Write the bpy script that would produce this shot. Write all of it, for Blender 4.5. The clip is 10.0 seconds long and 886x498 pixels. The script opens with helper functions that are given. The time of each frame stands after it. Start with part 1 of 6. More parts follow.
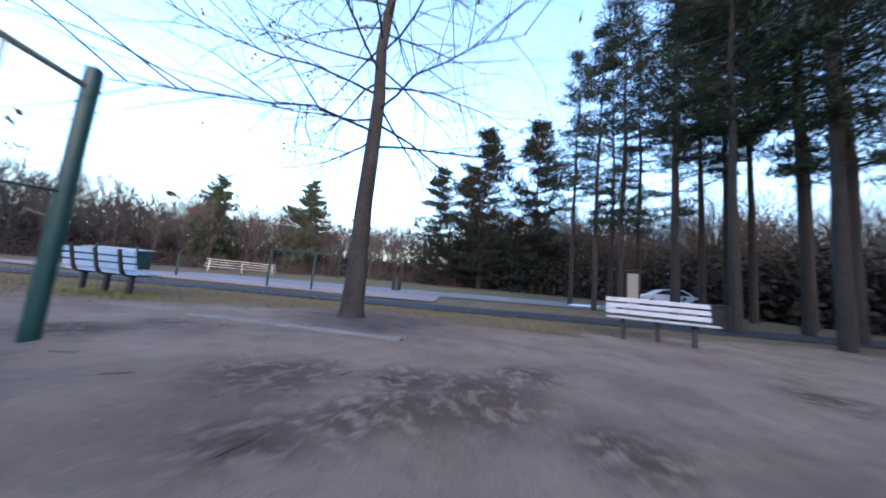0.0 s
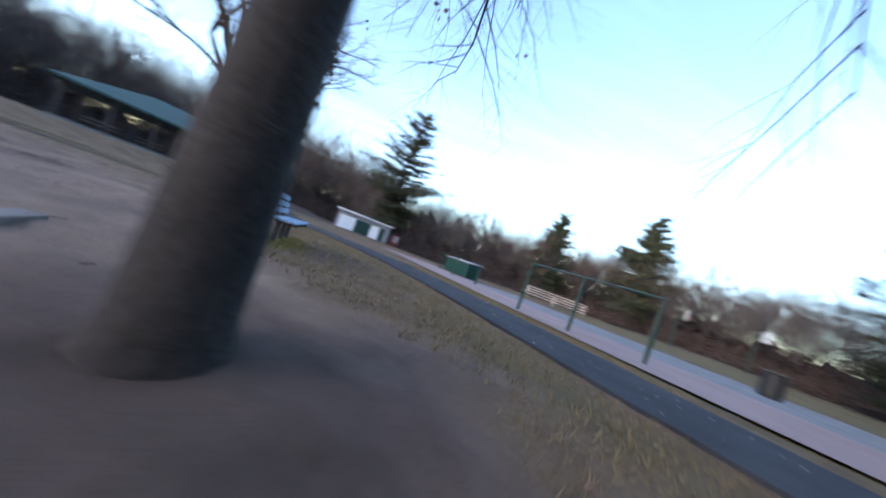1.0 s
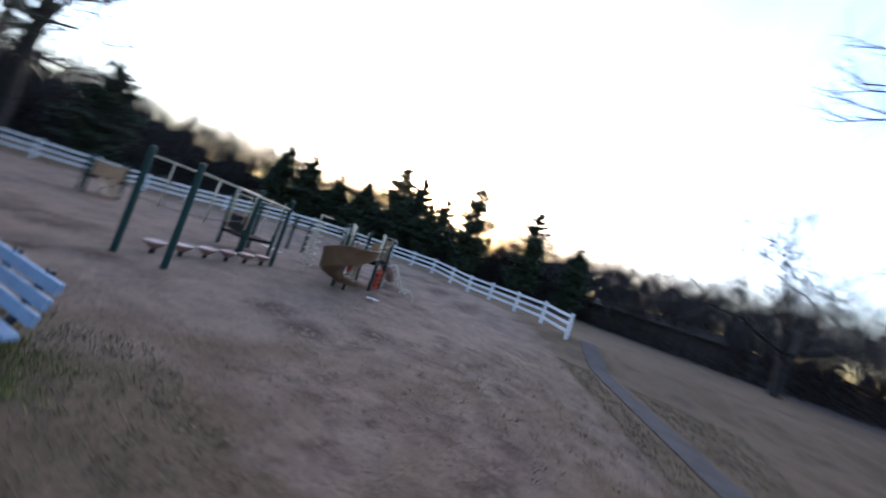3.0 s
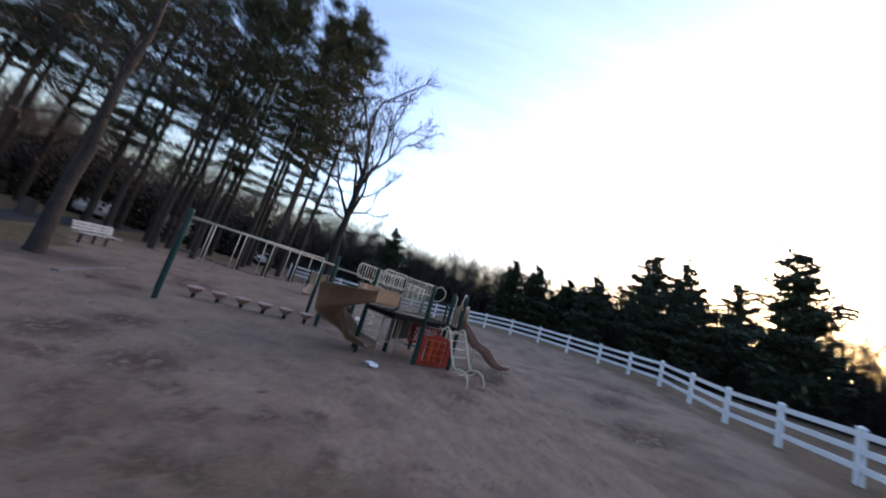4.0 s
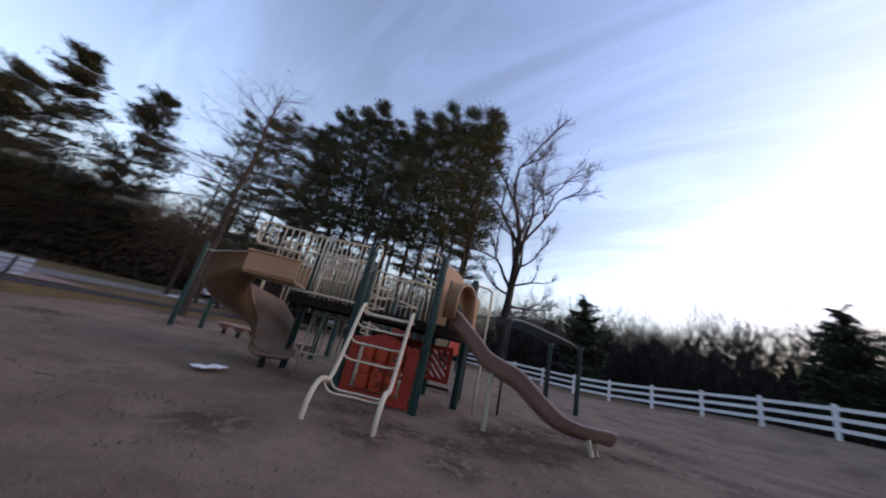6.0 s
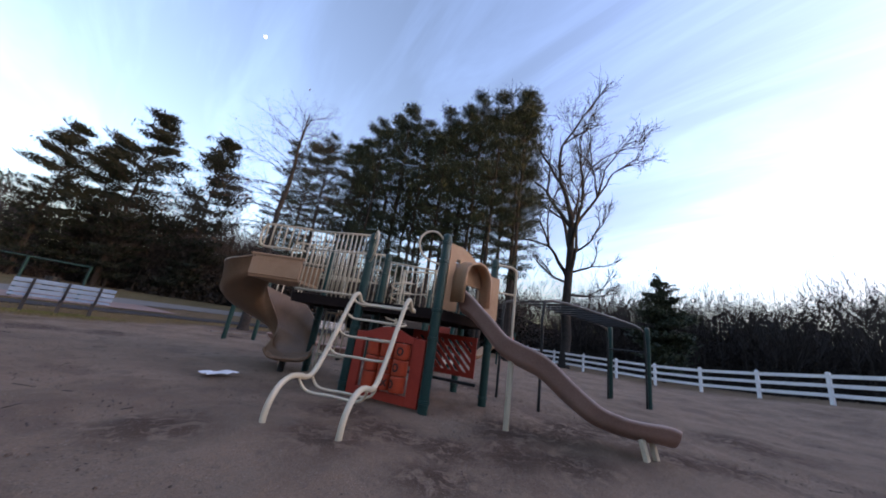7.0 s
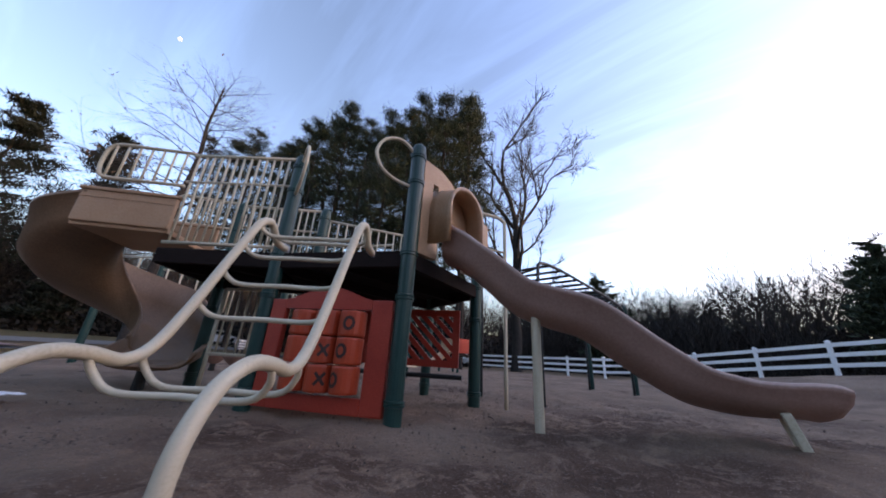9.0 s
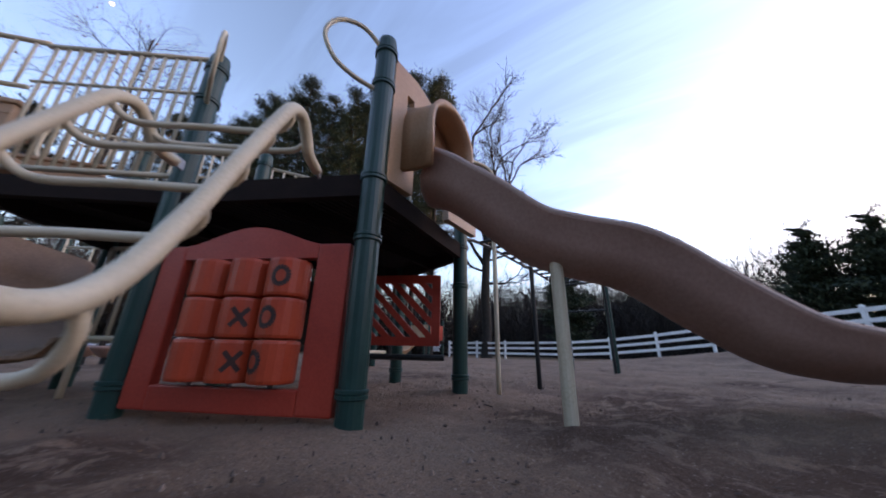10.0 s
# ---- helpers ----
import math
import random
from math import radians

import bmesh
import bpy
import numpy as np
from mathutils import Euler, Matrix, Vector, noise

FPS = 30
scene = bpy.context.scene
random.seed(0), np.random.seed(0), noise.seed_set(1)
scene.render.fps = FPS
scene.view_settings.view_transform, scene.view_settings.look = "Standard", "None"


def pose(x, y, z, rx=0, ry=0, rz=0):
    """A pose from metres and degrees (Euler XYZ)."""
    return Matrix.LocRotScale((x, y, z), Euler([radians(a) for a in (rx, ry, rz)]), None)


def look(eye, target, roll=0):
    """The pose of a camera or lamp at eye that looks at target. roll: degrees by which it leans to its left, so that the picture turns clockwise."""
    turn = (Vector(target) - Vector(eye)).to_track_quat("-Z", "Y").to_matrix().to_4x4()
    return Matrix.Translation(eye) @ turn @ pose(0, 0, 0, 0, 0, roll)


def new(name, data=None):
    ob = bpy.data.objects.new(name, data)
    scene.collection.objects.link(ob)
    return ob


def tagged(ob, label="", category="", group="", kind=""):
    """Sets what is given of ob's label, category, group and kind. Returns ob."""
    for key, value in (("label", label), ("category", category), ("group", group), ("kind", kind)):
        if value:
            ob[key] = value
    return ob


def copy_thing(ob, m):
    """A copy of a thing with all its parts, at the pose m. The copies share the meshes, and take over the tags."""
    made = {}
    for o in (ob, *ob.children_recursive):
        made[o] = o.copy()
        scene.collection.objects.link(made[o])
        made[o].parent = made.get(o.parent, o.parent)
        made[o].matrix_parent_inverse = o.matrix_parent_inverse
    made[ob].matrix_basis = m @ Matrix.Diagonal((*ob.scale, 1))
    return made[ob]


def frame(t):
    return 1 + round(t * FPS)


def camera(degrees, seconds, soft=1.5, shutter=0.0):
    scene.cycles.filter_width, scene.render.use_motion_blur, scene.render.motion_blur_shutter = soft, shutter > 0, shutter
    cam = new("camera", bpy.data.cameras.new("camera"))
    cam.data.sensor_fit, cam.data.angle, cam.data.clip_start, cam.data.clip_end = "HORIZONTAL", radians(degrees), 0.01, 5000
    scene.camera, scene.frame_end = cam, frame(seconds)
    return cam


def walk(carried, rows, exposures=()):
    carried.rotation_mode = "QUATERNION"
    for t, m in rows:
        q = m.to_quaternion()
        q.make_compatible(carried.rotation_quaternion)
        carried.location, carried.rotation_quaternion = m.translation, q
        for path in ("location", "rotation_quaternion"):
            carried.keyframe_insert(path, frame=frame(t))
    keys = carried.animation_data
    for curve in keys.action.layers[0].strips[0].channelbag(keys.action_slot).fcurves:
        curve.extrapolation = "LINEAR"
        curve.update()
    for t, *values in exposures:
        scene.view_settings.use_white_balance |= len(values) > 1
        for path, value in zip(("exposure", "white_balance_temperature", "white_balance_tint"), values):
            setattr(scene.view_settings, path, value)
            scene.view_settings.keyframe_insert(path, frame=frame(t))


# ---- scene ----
cam = camera(110.0, 10.0, soft=1.8, shutter=0.26)
# seconds, eye x y z, yaw (left from +y), pitch, roll
PATH = [
    (0, 3.61, 7.36, 0.71, 26.1, 6.9, 5.3),
    (0.5, 2.88, 10.02, 0.67, 43.6, 6.3, 9.8),
    (1, 1.08, 12.38, 0.71, 85.6, 1.9, 20.4),
    (1.5, -0.6, 14.75, 0.95, 126.5, -5.6, 21.5),
    (2, -3.15, 13.98, 1.16, 146.1, -0.8, 7.0),
    (2.5, -6.11, 12.76, 1.53, 172.2, 1.6, 11.1),
    (3, -9.16, 10.10, 1.93, 213.4, 2.7, 19.0),
    (3.2, -10.06, 8.99, 2.04, 228.0, -2.3, 26.4),
    (4.3, -8.58, -0.04, 1.59, 276.4, 15.7, 12.4),
    (4.5, -7.66, -0.53, 1.33, 278.9, 20.5, 7.8),
    (5, -6.05, -1.58, 1.01, 282.3, 25.3, 5.0),
    (5.5, -4.68, -2.42, 0.88, 291.4, 22.6, 5.8),
    (6, -3.59, -2.94, 0.90, 310.6, 17.6, 12.9),
    (6.2, -3.33, -3.29, 0.98, 317.3, 16.1, 14.2),
    (7.3, -2.39, -2.82, 0.74, 320.1, 17.6, 6.3),
    (7.5, -2.29, -2.58, 0.57, 317.0, 20.8, 3.3),
    (8, -2.02, -2.14, 0.28, 313.5, 22.1, 1.9),
    (8.5, -1.85, -1.88, 0.32, 313.0, 21.3, 3.6),
    (9, -1.62, -1.69, 0.42, 310.2, 19.9, 3.5),
    (9.5, -1.37, -1.44, 0.38, 309.9, 18.5, 5.4),
    (10, -1.03, -1.13, 0.31, 303.9, 18.5, 1.2),
]


def stand(x, y, z, yaw, pitch, roll):
    a, b = radians(yaw), radians(pitch)
    ahead = Vector((-math.sin(a) * math.cos(b), math.cos(a) * math.cos(b), math.sin(b)))
    eye = Vector((x, y, z))
    return look(eye, eye + ahead, roll)


walk(cam, [(t, stand(*p)) for t, *p in PATH], exposures=[(0, 0.38, 5850, 21), (1.3, 0.12, 6200, 19), (2.5, -0.05, 6450, 23), (3, -0.25, 6400, 24), (4.3, -0.6, 6850, 27), (5, -0.72, 7200, 30), (6, -0.85, 7400, 32), (7.5, -0.42, 7000, 30), (10, -0.55, 7050, 31)])

# ---- light ----
SUN_YAW = 216.0      # towards the sunset, left from +y
SUN_UP = 5.0
world = bpy.data.worlds.new("dusk_sky")
scene.world = world
world.use_nodes = True
wn, wl = world.node_tree.nodes, world.node_tree.links
wn.clear()
sky = wn.new("ShaderNodeTexSky")
sky.sky_type = 'NISHITA'
sky.sun_disc = False
sky.sun_elevation = radians(SUN_UP)
sky.sun_rotation = radians(-SUN_YAW)
sky.altitude, sky.air_density, sky.dust_density, sky.ozone_density = 60, 1.0, 2.2, 1.8
SKY_STRENGTH = 1.0
# thin streaked cloud
tc = wn.new("ShaderNodeTexCoord")
sep = wn.new("ShaderNodeSeparateXYZ")
wl.new(tc.outputs["Generated"], sep.inputs[0])


def wmath(op, a, b):
    n = wn.new("ShaderNodeMath")
    n.operation = op
    for i, v in enumerate((a, b)):
        if isinstance(v, (int, float)):
            n.inputs[i].default_value = v
        else:
            wl.new(v, n.inputs[i])
    return n.outputs[0]


up = wmath('MAXIMUM', sep.outputs[2], 0.04)
flat = wn.new("ShaderNodeCombineXYZ")
wl.new(wmath('DIVIDE', sep.outputs[0], wmath('ADD', up, 0.25)), flat.inputs[0])
wl.new(wmath('DIVIDE', sep.outputs[1], wmath('ADD', up, 0.25)), flat.inputs[1])
mp = wn.new("ShaderNodeMapping")
mp.inputs["Rotation"].default_value = (0, 0, radians(85))
mp.inputs["Scale"].default_value = (2.8, 0.55, 1)
wl.new(flat.outputs[0], mp.inputs[0])
cn = wn.new("ShaderNodeTexNoise")
cn.inputs["Scale"].default_value = 1.5
cn.inputs["Detail"].default_value = 7
cn.inputs["Roughness"].default_value = 0.62
cn.inputs["Distortion"].default_value = 0.6
wl.new(mp.outputs[0], cn.inputs[0])
cr = wn.new("ShaderNodeValToRGB")
cr.color_ramp.elements[0].position, cr.color_ramp.elements[1].position = 0.46, 0.78
cr.color_ramp.elements[0].color, cr.color_ramp.elements[1].color = (0, 0, 0, 1), (1, 1, 1, 1)
wl.new(cn.outputs["Fac"], cr.inputs[0])
cloud = wn.new("ShaderNodeMixRGB")
cloud.blend_type = 'ADD'
# a thin veil that thickens towards the sunset
vx, vy = -math.sin(radians(SUN_YAW)) * 0.87, math.cos(radians(SUN_YAW)) * 0.87
toward = wmath('ADD', wmath('ADD', wmath('MULTIPLY', sep.outputs[0], vx), wmath('MULTIPLY', sep.outputs[1], vy)), wmath('MULTIPLY', sep.outputs[2], 0.5))
veil = wmath('MINIMUM', wmath('MAXIMUM', wmath('MULTIPLY', wmath('ADD', wmath('SUBTRACT', toward, 0.05), wmath('MULTIPLY', wmath('SUBTRACT', cn.outputs["Fac"], 0.5), 0.8)), 1.35), 0.0), 1.0)
veil = wmath('MULTIPLY', veil, wmath('ADD', wmath('MULTIPLY', cn.outputs["Fac"], 0.6), 0.45))
wl.new(wmath('ADD', wmath('ADD', wmath('MULTIPLY', cr.outputs[0], 0.36), 0.10), wmath('MULTIPLY', veil, 0.85)), cloud.inputs[0])
wl.new(sky.outputs[0], cloud.inputs[1])
hz = wn.new("ShaderNodeMixRGB")
hz.blend_type = 'MULTIPLY'
hz.inputs[0].default_value = 1.0
hz.inputs[2].default_value = (0.86, 0.94, 1.14, 1)
wl.new(sky.outputs[0], hz.inputs[1])
wl.new(hz.outputs[0], cloud.inputs[2])
bg = wn.new("ShaderNodeBackground")
bg.inputs[1].default_value = SKY_STRENGTH
wl.new(cloud.outputs[0], bg.inputs[0])
wo = wn.new("ShaderNodeOutputWorld")
wl.new(bg.outputs[0], wo.inputs[0])

sun_data = bpy.data.lights.new("sun", 'SUN')
sun_data.energy, sun_data.angle, sun_data.color = 0.16, radians(14), (1.0, 0.78, 0.6)
sun = new("sun", sun_data)
sa, sb = radians(SUN_YAW), radians(SUN_UP + 1)
sun_dir = Vector((-math.sin(sa) * math.cos(sb), math.cos(sa) * math.cos(sb), math.sin(sb)))
sun.matrix_world = look(sun_dir * 60, (0, 0, 0))

# ---- materials ----


def material(name, colours, rough=0.6, scale=8.0, fine=60.0, bump=0.15, metal=0.0, spread=0.5, depth=0.01, island=0.0, spec=0.4):
    """Two or three colours mixed by coarse and fine noise in object space, with relief."""
    m = bpy.data.materials.new(name)
    m.use_nodes = True
    n, l = m.node_tree.nodes, m.node_tree.links
    b = n["Principled BSDF"]
    co = n.new("ShaderNodeTexCoord")
    a = n.new("ShaderNodeTexNoise")
    a.inputs["Scale"].default_value, a.inputs["Detail"].default_value = scale, 6
    f = n.new("ShaderNodeTexNoise")
    f.inputs["Scale"].default_value, f.inputs["Detail"].default_value = fine, 4
    l.new(co.outputs["Object"], a.inputs[0])
    l.new(co.outputs["Object"], f.inputs[0])
    mix = n.new("ShaderNodeMath")
    mix.operation = 'MULTIPLY_ADD'
    mix.inputs[1].default_value = 0.45
    l.new(f.outputs["Fac"], mix.inputs[0])
    sc = n.new("ShaderNodeMath")
    sc.operation = 'MULTIPLY'
    sc.inputs[1].default_value = 0.55
    l.new(a.outputs["Fac"], sc.inputs[0])
    l.new(sc.outputs[0], mix.inputs[2])
    last = mix.outputs[0]
    if island:
        geo = n.new("ShaderNodeNewGeometry")
        isl = n.new("ShaderNodeMath")
        isl.operation = 'MULTIPLY_ADD'
        isl.inputs[1].default_value = island
        l.new(geo.outputs["Random Per Island"], isl.inputs[0])
        l.new(last, isl.inputs[2])
        sub = n.new("ShaderNodeMath")
        sub.operation = 'SUBTRACT'
        sub.inputs[1].default_value = island / 2
        l.new(isl.outputs[0], sub.inputs[0])
        last = sub.outputs[0]
    r = n.new("ShaderNodeValToRGB")
    lo, hi = 0.5 - spread * 0.35, 0.5 + spread * 0.35
    e = r.color_ramp.elements
    e[0].position, e[1].position = lo, hi
    e[0].color, e[1].color = (*colours[0], 1), (*colours[-1], 1)
    for k, c in enumerate(colours[1:-1]):
        x = e.new(lo + (hi - lo) * (k + 1) / (len(colours) - 1))
        x.color = (*c, 1)
    l.new(last, r.inputs[0])
    l.new(r.outputs[0], b.inputs["Base Color"])
    b.inputs["Roughness"].default_value = rough
    b.inputs["Metallic"].default_value = metal
    b.inputs["Specular IOR Level"].default_value = spec
    if bump:
        bp = n.new("ShaderNodeBump")
        bp.inputs["Strength"].default_value, bp.inputs["Distance"].default_value = bump, depth
        l.new(mix.outputs[0], bp.inputs["Height"])
        l.new(bp.outputs[0], b.inputs["Normal"])
    return m


GREEN = material("green_powder_coat", [(0.006, 0.033, 0.029), (0.009, 0.047, 0.040)], 0.38, 6, 120, 0.05)
TANPIPE = material("tan_powder_coat", [(0.44, 0.37, 0.255), (0.55, 0.475, 0.345), (0.49, 0.42, 0.30)], 0.42, 5, 90, 0.06)
TANPLASTIC = material("tan_moulded_plastic", [(0.30, 0.17, 0.09), (0.36, 0.21, 0.117), (0.41, 0.255, 0.15)], 0.45, 3, 70, 0.10)
# TANPLASTIC darkened: the shade on the spiral is put into its colour
TANCHUTE = material("shaded_tan_chute", [(0.15, 0.085, 0.047), (0.205, 0.12, 0.068), (0.26, 0.158, 0.094)], 0.45, 2.2, 60, 0.10)
# paler than MAUVE: the sky highlight along the slide's lip, as a colour
RIMHIGHLIGHT = material("highlit_pale_rim", [(0.36, 0.25, 0.21), (0.44, 0.31, 0.265), (0.50, 0.37, 0.32)], 0.4, 3, 60, 0.05)
MAUVE = material("faded_brown_plastic", [(0.27, 0.158, 0.122), (0.34, 0.203, 0.162), (0.40, 0.25, 0.205)], 0.45, 2.5, 60, 0.08)
REDPANEL = material("red_moulded_plastic", [(0.28, 0.026, 0.014), (0.36, 0.036, 0.018), (0.42, 0.05, 0.026)], 0.45, 4, 80, 0.1)
ORANGE = material("orange_red_plastic", [(0.38, 0.042, 0.014), (0.46, 0.06, 0.02)], 0.42, 6, 90, 0.08)
LETTER = material("dark_worn_print", [(0.02, 0.012, 0.01), (0.06, 0.02, 0.015)], 0.6, 20, 90, 0.0)
DECKBROWN = material("brown_vinyl_coat", [(0.010, 0.006, 0.005), (0.018, 0.010, 0.008)], 0.85, 8, 120, 0.15, spec=0.15)
BLACKPIPE = material("black_powder_coat", [(0.012, 0.014, 0.014), (0.022, 0.024, 0.024)], 0.4, 8, 120, 0.05)
STEEL = material("galvanised_steel", [(0.30, 0.30, 0.31), (0.42, 0.42, 0.43)], 0.55, 12, 90, 0.08, metal=0.8)
FENCEWHITE = material("white_vinyl", [(0.70, 0.71, 0.72), (0.80, 0.81, 0.82), (0.84, 0.84, 0.84)], 0.4, 4, 60, 0.05)
SLATBLUE = material("blue_grey_recycled_plastic", [(0.19, 0.27, 0.37), (0.24, 0.33, 0.43), (0.28, 0.365, 0.46)], 0.75, 5, 80, 0.2)
SLATGREY = material("weathered_grey_slat", [(0.28, 0.275, 0.27), (0.36, 0.355, 0.345), (0.41, 0.405, 0.395)], 0.7, 5, 80, 0.2)
BENCHIRON = material("dark_bench_steel", [(0.015, 0.016, 0.02), (0.03, 0.03, 0.034)], 0.5, 12, 90, 0.1)
BARK = material("grey_brown_bark", [(0.013, 0.0105, 0.009), (0.028, 0.0225, 0.019), (0.050, 0.041, 0.035)], 0.9, 3, 26, 0.9, depth=0.04)
GREYBARK = material("dark_grey_bark", [(0.012, 0.010, 0.009), (0.022, 0.019, 0.0165), (0.036, 0.030, 0.026)], 0.9, 3, 26, 0.8, depth=0.03)
TWIG = material("bare_twig", [(0.014, 0.011, 0.010), (0.028, 0.022, 0.019)], 0.9, 1, 12, 0.0)
PINEBARK = material("pine_bark", [(0.018, 0.014, 0.012), (0.04, 0.030, 0.025)], 0.95, 2, 18, 0.8, depth=0.03)
NEEDLE = material("pine_needles", [(0.014, 0.026, 0.017), (0.026, 0.044, 0.025), (0.05, 0.066, 0.034)], 0.75, 0.6, 5, 0.0, island=0.5)
NEEDLEOLIVE = material("olive_spruce_needles", [(0.028, 0.036, 0.02), (0.05, 0.058, 0.03), (0.085, 0.085, 0.045)], 0.8, 0.6, 5, 0.0, island=0.5)
NEEDLEWARM = material("rusty_pine_needles", [(0.013, 0.019, 0.015), (0.021, 0.027, 0.020), (0.034, 0.036, 0.027)], 0.85, 0.6, 5, 0.0, island=0.5, spec=0.12)
WOODS = material("bare_woods", [(0.032, 0.027, 0.027), (0.052, 0.044, 0.044), (0.078, 0.066, 0.064)], 0.95, 0.15, 2, 0.0, island=0.5)
BRUSH = material("brown_brush", [(0.026, 0.019, 0.017), (0.044, 0.031, 0.027), (0.066, 0.046, 0.038)], 0.95, 0.2, 3, 0.0, island=0.6)
DARKWOODS = material("evergreen_woods", [(0.021, 0.020, 0.019), (0.034, 0.031, 0.028), (0.048, 0.041, 0.036)], 0.95, 0.2, 3, 0.0, island=0.5, spec=0.08)
DEADLEAF = material("dead_oak_leaf", [(0.10, 0.055, 0.035), (0.19, 0.11, 0.06)], 0.85, 3, 30, 0.0, island=0.6)
SIDEWALK = material("dull_grey_walk", [(0.055, 0.047, 0.042), (0.078, 0.067, 0.060), (0.105, 0.090, 0.080)], 0.9, 2, 90, 0.4, depth=0.006, spec=0.12)
ASPHALT = material("worn_asphalt", [(0.017, 0.017, 0.019), (0.026, 0.026, 0.029), (0.042, 0.042, 0.045)], 0.88, 1.2, 150, 0.5, depth=0.006, spec=0.22)
GREYWALK = material("old_grey_walk", [(0.105, 0.102, 0.10), (0.15, 0.145, 0.14), (0.19, 0.184, 0.178)], 0.85, 2, 90, 0.4, depth=0.006)
COURT = material("faded_red_court", [(0.19, 0.122, 0.108), (0.24, 0.16, 0.142), (0.28, 0.19, 0.17)], 0.85, 0.6, 40, 0.15)
SNOW = material("old_snow", [(0.72, 0.75, 0.80), (0.86, 0.88, 0.92)], 0.6, 3, 40, 0.4)
TIMBER = material("weathered_timber", [(0.12, 0.095, 0.08), (0.17, 0.138, 0.118), (0.215, 0.176, 0.152)], 0.85, 4, 60, 0.5)
ROOFGREEN = material("green_metal_roof", [(0.016, 0.046, 0.041), (0.024, 0.060, 0.053)], 0.7, 1, 30, 0.1)
DARKWOOD = material("dark_stained_wood", [(0.035, 0.026, 0.022), (0.065, 0.048, 0.04)], 0.8, 3, 40, 0.3)
WHITEPAINT = material("white_paint", [(0.66, 0.67, 0.68), (0.78, 0.79, 0.80)], 0.55, 2, 40, 0.1)
GREYPAINT = material("grey_siding", [(0.20, 0.20, 0.22), (0.27, 0.27, 0.29)], 0.7, 1.5, 40, 0.15)
DARKRED = material("dark_red_enamel", [(0.10, 0.014, 0.014), (0.14, 0.022, 0.02)], 0.45, 2, 40, 0.05)
PAPER = material("crumpled_paper", [(0.66, 0.67, 0.70), (0.8, 0.8, 0.82)], 0.7, 8, 60, 0.4)
RUBBER = material("black_rubber", [(0.015, 0.015, 0.015), (0.03, 0.03, 0.03)], 0.8, 8, 60, 0.2)


def ground_material():
    m = bpy.data.materials.new("sand_and_winter_lawn")
    m.use_nodes = True
    n, l = m.node_tree.nodes, m.node_tree.links
    b = n["Principled BSDF"]
    b.inputs["Roughness"].default_value = 0.92
    b.inputs["Specular IOR Level"].default_value = 0.15
    co = n.new("ShaderNodeTexCoord")

    def noise_(scale, detail=6, rough=0.55, dist=0.0):
        t = n.new("ShaderNodeTexNoise")
        t.inputs["Scale"].default_value, t.inputs["Detail"].default_value = scale, detail
        t.inputs["Roughness"].default_value, t.inputs["Distortion"].default_value = rough, dist
        l.new(co.outputs["Object"], t.inputs[0])
        return t.outputs["Fac"]

    def ramp(fac, stops):
        r = n.new("ShaderNodeValToRGB")
        e = r.color_ramp.elements
        e[0].position, e[0].color = stops[0][0], (*stops[0][1], 1)
        e[1].position, e[1].color = stops[-1][0], (*stops[-1][1], 1)
        for p, c in stops[1:-1]:
            e.new(p).color = (*c, 1)
        l.new(fac, r.inputs[0])
        return r.outputs[0]

    def mixc(fac, a, c):
        x = n.new("ShaderNodeMixRGB")
        l.new(fac, x.inputs[0])
        for i, v in ((1, a), (2, c)):
            if isinstance(v, tuple):
                x.inputs[i].default_value = (*v, 1)
            else:
                l.new(v, x.inputs[i])
        return x.outputs[0]

    def attr(name):
        a = n.new("ShaderNodeAttribute")
        a.attribute_name = name
        return a.outputs["Fac"]

    sand = ramp(noise_(0.9, 8, 0.6), [(0.3, (0.155, 0.097, 0.066)), (0.5, (0.262, 0.175, 0.121)), (0.72, (0.345, 0.236, 0.168))])
    sand = mixc(ramp(noise_(38, 5), [(0.35, (0, 0, 0)), (0.7, (0.45, 0.45, 0.45))]), sand, (0.205, 0.155, 0.128))
    damp = ramp(noise_(0.75, 7, 0.62, 0.6), [(0.55, (0, 0, 0)), (0.63, (0.75, 0.75, 0.75))])
    sand = mixc(damp, sand, (0.175, 0.115, 0.085))
    scuff = ramp(noise_(3.1, 6, 0.65, 0.4), [(0.56, (0, 0, 0)), (0.66, (0.5, 0.5, 0.5))])
    sand = mixc(scuff, sand, (0.19, 0.135, 0.105))
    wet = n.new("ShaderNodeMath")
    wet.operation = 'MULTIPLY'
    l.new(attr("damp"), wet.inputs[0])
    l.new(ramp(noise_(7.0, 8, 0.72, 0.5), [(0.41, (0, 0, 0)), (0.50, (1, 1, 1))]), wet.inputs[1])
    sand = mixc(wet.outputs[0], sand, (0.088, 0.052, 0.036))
    speck = ramp(noise_(130, 3, 0.6), [(0.56, (0, 0, 0)), (0.66, (0.8, 0.8, 0.8))])
    sand = mixc(speck, sand, (0.10, 0.072, 0.058))
    pale = ramp(noise_(95, 3, 0.6), [(0.60, (0, 0, 0)), (0.70, (0.7, 0.7, 0.7))])
    sand = mixc(pale, sand, (0.42, 0.335, 0.275))
    litter = ramp(noise_(7.5, 5, 0.7), [(0.60, (0, 0, 0)), (0.68, (0.7, 0.7, 0.7))])
    sand = mixc(litter, sand, (0.15, 0.105, 0.08))
    lawn = ramp(noise_(0.55, 7, 0.6), [(0.3, (0.100, 0.066, 0.038)), (0.42, (0.160, 0.104, 0.060)), (0.52, (0.205, 0.136, 0.082)), (0.60, (0.150, 0.095, 0.060)), (0.72, (0.085, 0.052, 0.036))])
